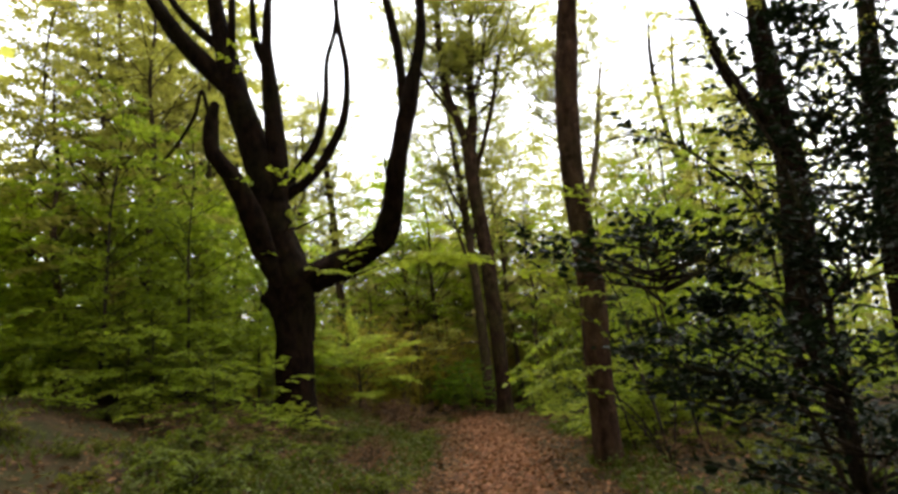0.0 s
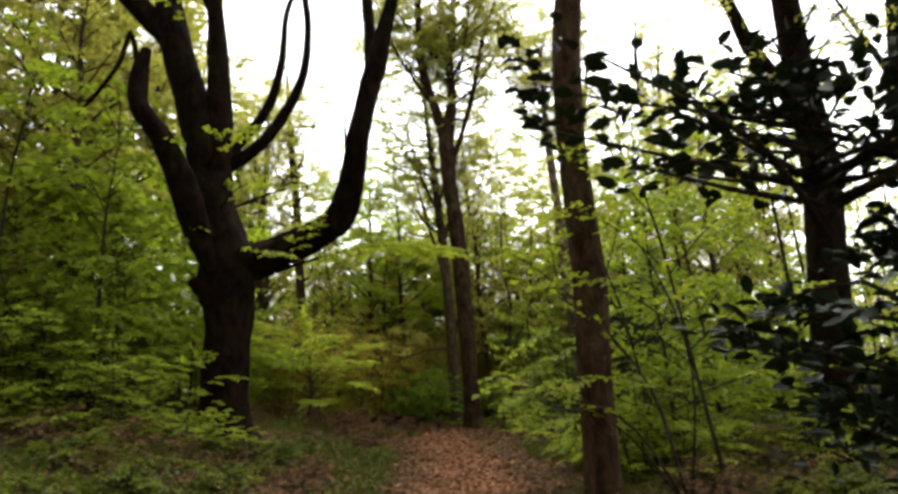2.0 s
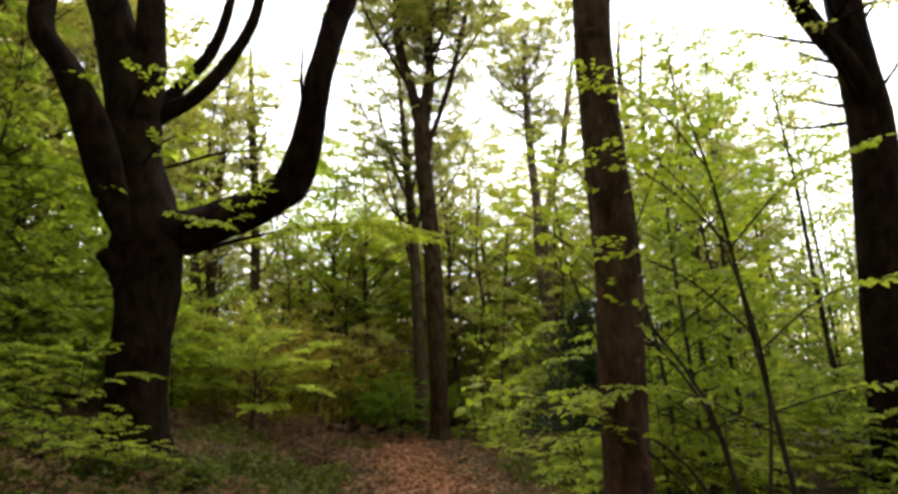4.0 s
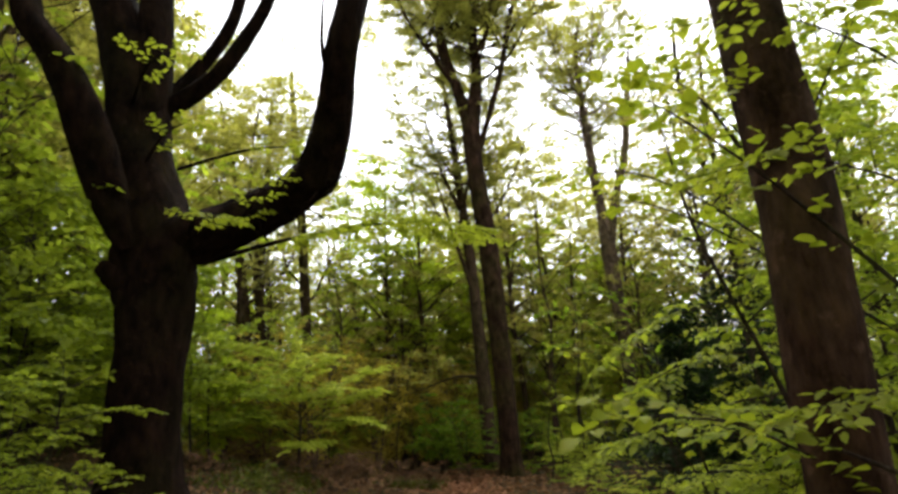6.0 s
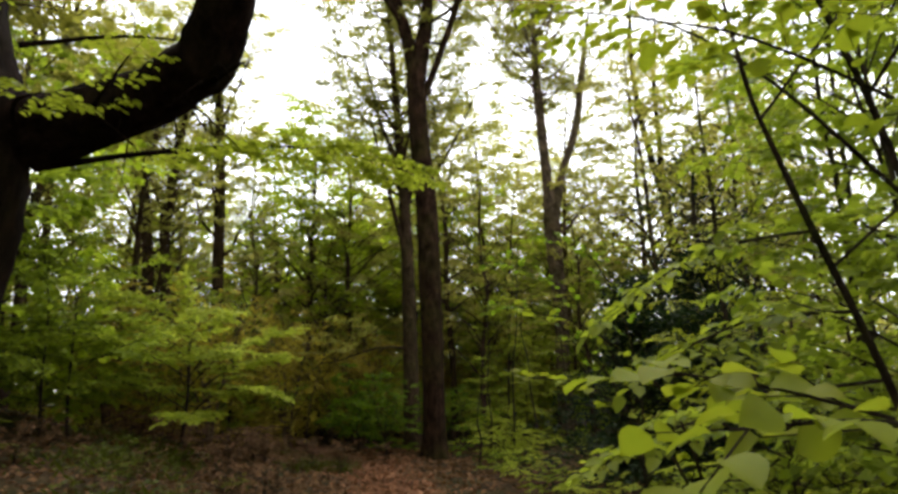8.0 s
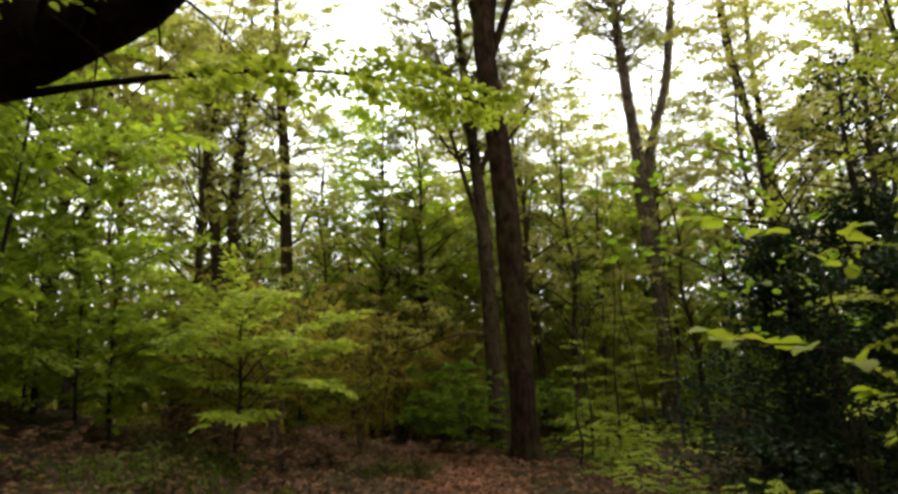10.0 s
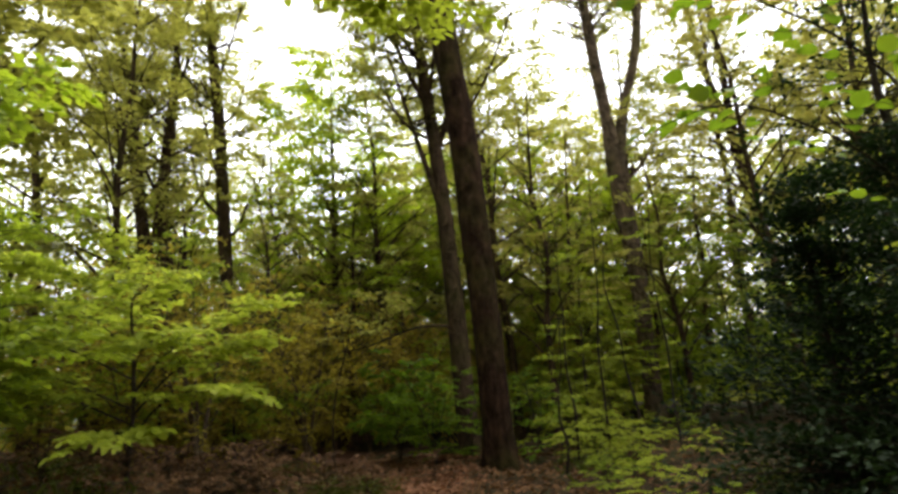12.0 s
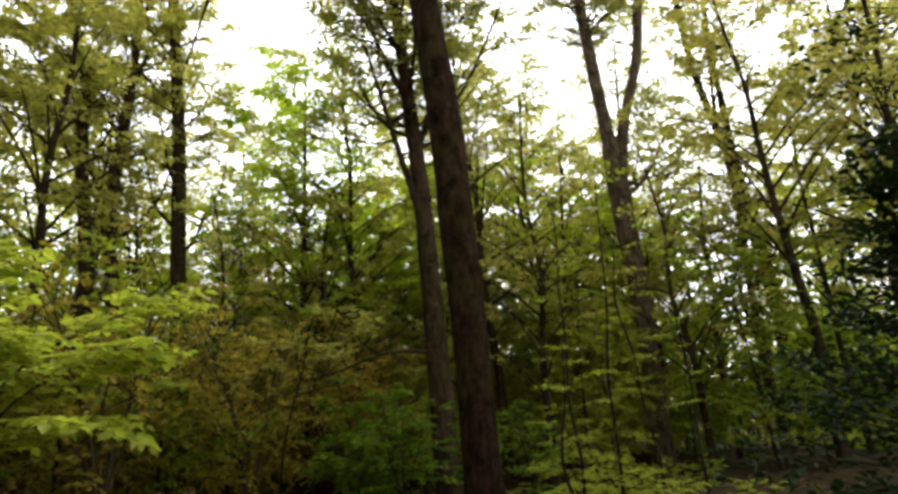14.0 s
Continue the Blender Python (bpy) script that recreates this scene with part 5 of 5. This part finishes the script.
def evergreen(thing, rng, n_branch, centre, radius, z_range, leaf_len, per_branch, material, stem=None, hollow=0.3):
    """Fills a rough crown round the stem with twigs and stiff leaves."""
    wood, leafg = Geo(), Geo()
    if stem:
        tube(wood, stem, 7, 4, 0.05, rng)
    for i in range(n_branch):
        f = rng.uniform(0, 1) ** 1.35
        z = z_range[0] + f * (z_range[1] - z_range[0])
        az = rng.uniform(0, 6.28)
        R = radius * (0.8 + 0.3 * np.sin(3 * f + 1) - 0.4 * f) * rng.uniform(0.45, 1.35) * (1 + 0.4 * np.sin(2 * az + 7 * f) + 0.2 * np.sin(5 * az + 11 * f))
        a = np.array([centre[0], centre[1], max(0.3, z - 0.35 * R)])
        b = np.array([centre[0] + np.cos(az) * R, centre[1] + np.sin(az) * R, z])
        m = (a + b) / 2 + rng.normal(0, 0.05, 3)
        tube(wood, [(*a, 0.014), (*m, 0.009), (*b, 0.003)], 4, 2)
        t = np.where(rng.random(per_branch) < 0.6, rng.normal(0.95, 0.10, per_branch), rng.uniform(hollow, 1.0, per_branch))[:, None]
        at = a * (1 - t) + b * t + rng.normal(0, 0.12 * radius ** 0.7, (per_branch, 3)) * np.array([1, 1, 0.35])
        dr = rng.normal(0, 0.8, (per_branch, 3)) * np.array([1, 1, 0.5]) + unit(b - a)
        ln = leaf_len * rng.uniform(0.7, 1.2, per_branch)
        leaves(leafg, at, dr, rng.normal(0, 0.55, (per_branch, 3)) + (0, 0, 1), ln, ln * 0.55, 0.2, True)
    tagged(part("branchwork", wood, TWIG, thing), kind="stuff")
    tagged(part("foliage", leafg, material, thing), kind="stuff")


evergreen(holly, np.random.default_rng(74), 95, (1.25, 0.2), 1.1, (0.6, 5.4), 0.08, 34, LEAF_HOLLY_BACKLIT)
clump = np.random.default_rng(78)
evergreen(holly, clump, 50, (-0.15, -0.35), 1.0, (0.7, 2.2), 0.08, 40, LEAF_HOLLY_BACKLIT)
evergreen(holly, clump, 60, (0.15, -0.1), 0.6, (2.2, 4.2), 0.08, 28, LEAF_HOLLY_BACKLIT)
evergreen(holly, clump, 26, (-0.85, -0.25), 0.5, (1.35, 2.1), 0.08, 34, LEAF_HOLLY_BACKLIT)
evergreen(holly, clump, 24, (-1.2, -0.3), 0.6, (2.25, 2.6), 0.08, 22, LEAF_HOLLY_BACKLIT)
hx, hy = 6.2, 21.0
tree = empty("holly_tree", hx, hy, "dense dark green holly tree beside the wood edge", "tree")
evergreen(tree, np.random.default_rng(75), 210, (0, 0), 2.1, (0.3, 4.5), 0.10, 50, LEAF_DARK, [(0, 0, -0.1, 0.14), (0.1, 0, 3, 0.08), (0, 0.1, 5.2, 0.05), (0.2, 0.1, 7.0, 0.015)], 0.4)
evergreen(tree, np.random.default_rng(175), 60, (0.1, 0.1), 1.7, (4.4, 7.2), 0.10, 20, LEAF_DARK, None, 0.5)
tree = empty("holly_tree", 4.15, 20.2, "slender dark green holly tree near the path", "tree")
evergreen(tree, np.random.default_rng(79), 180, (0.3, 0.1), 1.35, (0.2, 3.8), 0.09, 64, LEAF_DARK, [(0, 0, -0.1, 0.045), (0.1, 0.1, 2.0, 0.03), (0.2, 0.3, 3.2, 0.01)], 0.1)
tree = empty("holly_bush", 4.9, 18.6, "dark evergreen bush in the shade of the trees", "bush")
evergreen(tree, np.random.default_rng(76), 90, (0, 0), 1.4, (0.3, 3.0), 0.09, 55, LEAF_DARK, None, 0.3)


# ---- thin stems and dry growth ----
for k, (x, y, h, lean) in enumerate([(2.1, 25.2, 5.5, 0.0), (2.75, 25.5, 6.5, 0.35), (3.3, 25.3, 5.0, -0.25), (4.4, 26.5, 6.0, 0.2), (-3.0, 27.5, 5.5, 0.9), (1.6, 23.8, 2.6, 0.1)]):
    rng = np.random.default_rng(100 + k)
    thing = empty("thin_sapling", x, y, "thin bare-stemmed sapling with a few leaves", "sapling", "thin saplings")
    wood, leafg = Geo(), Geo()
    ln = [(lean * t * t * 1.5 + rng.normal(0, 0.04), rng.normal(0, 0.04), h * t - 0.06 * (t == 0), 0.028 * (1 - 0.8 * t)) for t in np.linspace(0, 1, 7)]
    tube(wood, ln, 6, 3)
    p = spline(ln, 6)
    for i in range(9):
        q = p[int((0.3 + 0.68 * i / 9) * len(p))][:3]
        az = rng.uniform(0, 6.28)
        spray(wood, leafg, q, (np.cos(az), np.sin(az), 0.3), rng.uniform(0.4, 0.9), rng, 0.09, 0.07, 0.005, thin=True)
    part("stem", wood, TWIG, thing)
    tagged(part("foliage", leafg, LEAF_BEECH, thing), kind="stuff")

bracken = sapling("dry_bracken", 1.1, 1.0, "rust-brown dry bracken and dead leafy stems", 45, leaf=LEAF_OLD, stems=4, branches=5, leaf_len=0.07, step=0.06, group="dry bracken")
tagged(bracken, category="bracken")
rng = np.random.default_rng(46)
spots = []
scatter_zone(spots, rng, 12, -5.5, -1.6, 17.0, 22.5, [0], (0.5, 0.85), 0.5)
scatter_zone(spots, rng, 14, -6.5, -2.0, 8.5, 14, [0], (0.5, 0.8), 0.7)
scatter_zone(spots, rng, 6, -7, -3.5, 22.5, 26, [0], (0.7, 1.1), 0.7)
scatter_zone(spots, rng, 9, -4.2, -0.5, 22.5, 26.0, [0], (0.7, 1.0), -0.3)
scatter_zone(spots, rng, 5, 2.2, 5.5, 8.5, 12, [0], (0.5, 0.7), 0.7)
scatter([bracken], spots)

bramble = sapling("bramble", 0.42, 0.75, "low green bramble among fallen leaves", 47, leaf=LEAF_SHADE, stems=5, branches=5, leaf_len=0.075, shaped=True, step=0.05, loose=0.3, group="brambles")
tagged(bramble, category="bramble")
rng = np.random.default_rng(48)
spots = []
scatter_zone(spots, rng, 26, -7.5, -0.8, 5.6, 13.5, [0], (0.4, 0.95), 0.35)
scatter_zone(spots, rng, 4, -4.5, -1.0, 15.5, 19.5, [0], (0.5, 0.8), 0.5)
scatter_zone(spots, rng, 8, 1.5, 5.0, 6.5, 13.5, [0], (0.5, 0.9), 0.4)
scatter([bramble], spots)


def fallen_stick(points, label):
    """A bare broken stick lying on the ground; points are x, y, height over the ground and radius."""
    thing = empty("fallen_stick", points[0][0], points[0][1], label, "stick", "fallen sticks")
    z0 = float(lie(points[0][0], points[0][1]))
    g = Geo()
    tube(g, [(x - points[0][0], y - points[0][1], float(lie(x, y)) - z0 + h, r) for x, y, h, r in points], 6, 4, 0.08, np.random.default_rng(49))
    part("stem", g, DRY_TWIG, thing)


fallen_stick([(4.35, 16.4, 0.02, 0.022), (4.2, 16.8, 0.22, 0.020), (3.9, 17.1, 0.52, 0.015), (3.75, 17.3, 0.66, 0.008)], "pale broken stick leaning in the undergrowth")
fallen_stick([(-2.1, 17.2, 0.02, 0.020), (-2.6, 17.5, 0.04, 0.018), (-3.2, 17.6, 0.03, 0.012), (-3.6, 17.9, 0.05, 0.006)], "brown stick lying on the leaf litter")
fallen_stick([(-1.7, 7.6, 0.02, 0.016), (-2.0, 8.0, 0.03, 0.014), (-2.3, 8.6, 0.03, 0.007)], "brown stick lying on the leaf litter")


# ---- cover of the woodland floor ----
def floor_cover():
    rng = np.random.default_rng(81)
    for name, n, wide, mean, mat, label in (("leaf_litter", 11000, 0.44, 0.0, LEAF_DRY, "pale brown fallen beech leaves strewn over the path"),
                                            ("leaf_litter", 30000, 3.6, -1.2, LEAF_OLD, "dark brown rotting leaves on the woodland floor")):
        y = 1.5 + 28 * rng.uniform(0, 1, n) ** 0.9
        x = path_x(0) + mean + rng.normal(0, wide, n) + (np.where(y < 14, -0.004 * y, -0.056 - 0.012 * (y - 14) ** 2 * (y < 22) - 0.768 * (y >= 22)) if mean == 0 else 0)
        g = Geo()
        az = rng.uniform(0, 6.28, n)
        ln = rng.uniform(0.05, 0.13, n)
        at = np.stack([x, y, lie(x, y) + rng.uniform(0.004, 0.05, n)], -1)
        leaves(g, at, np.stack([np.cos(az), np.sin(az), rng.uniform(-0.2, 0.6, n)], -1), rng.normal(0, 0.5, (n, 3)) + (0, 0, 1), ln, ln * 0.65, 0.15)
        tagged(new(name, g.mesh(name, mat)), label=label, category="leaves", kind="stuff")
    g = Geo()
    n = 36000
    x, y = np.where(rng.random(n) < 0.7, -1 - rng.gamma(2.0, 1.6, n), 1.5 + rng.gamma(1.6, 1.4, n)), rng.uniform(3, 27, n)
    patch = np.sin(1.3 * x + 0.7 * y) + np.sin(0.9 * y - 1.7 * x + 2) + rng.normal(0, 0.5, n)
    keep = patch > -0.2 + 1.3 * smooth(15, 19, y)
    x, y = x[keep], y[keep]
    n = len(x)
    h = rng.uniform(0.08, 0.28, n)
    az = rng.uniform(0, 6.28, n)
    at = np.stack([x, y, lie(x, y) - 0.01], -1)
    leaves(g, at, np.stack([np.cos(az) * 0.6, np.sin(az) * 0.6, rng.uniform(0.3, 1.2, n)], -1), rng.normal(0, 1, (n, 3)), h, h * 0.16, 0.1)
    m2 = n // 2
    at2 = np.stack([x[:m2], y[:m2], lie(x[:m2], y[:m2]) + rng.uniform(0.05, 0.25, m2)], -1)
    leaves(g, at2, np.stack([np.cos(az[:m2]), np.sin(az[:m2]), rng.uniform(-0.3, 0.2, m2)], -1), rng.normal(0, 0.4, (m2, 3)) + (0, 0, 1), 0.09, 0.055, 0.1)
    tagged(new("ground_herbs", g.mesh("ground_herbs", GRASS)), label="low green herbs and grass on the bank", category="grass", kind="stuff")


floor_cover()


DEAD = blade_mesh("dead_leaf", LEAF_DRY)
rng = np.random.default_rng(83)
for i in range(220):
    y = rng.uniform(7.5, 25)
    x = path_x(y) + rng.normal(0, 0.6)
    az = rng.uniform(0, 6.28)
    ob = new("dead_leaf", DEAD)
    ob.parent = ground
    ob.matrix_local = Matrix.Translation((x, y, float(lie(x, y)) + 0.03)) @ Matrix.Rotation(az, 4, "Z") @ Matrix.Rotation(rng.uniform(-0.4, 0.4), 4, "X") @ Matrix.Scale(rng.uniform(0.06, 0.11), 4)
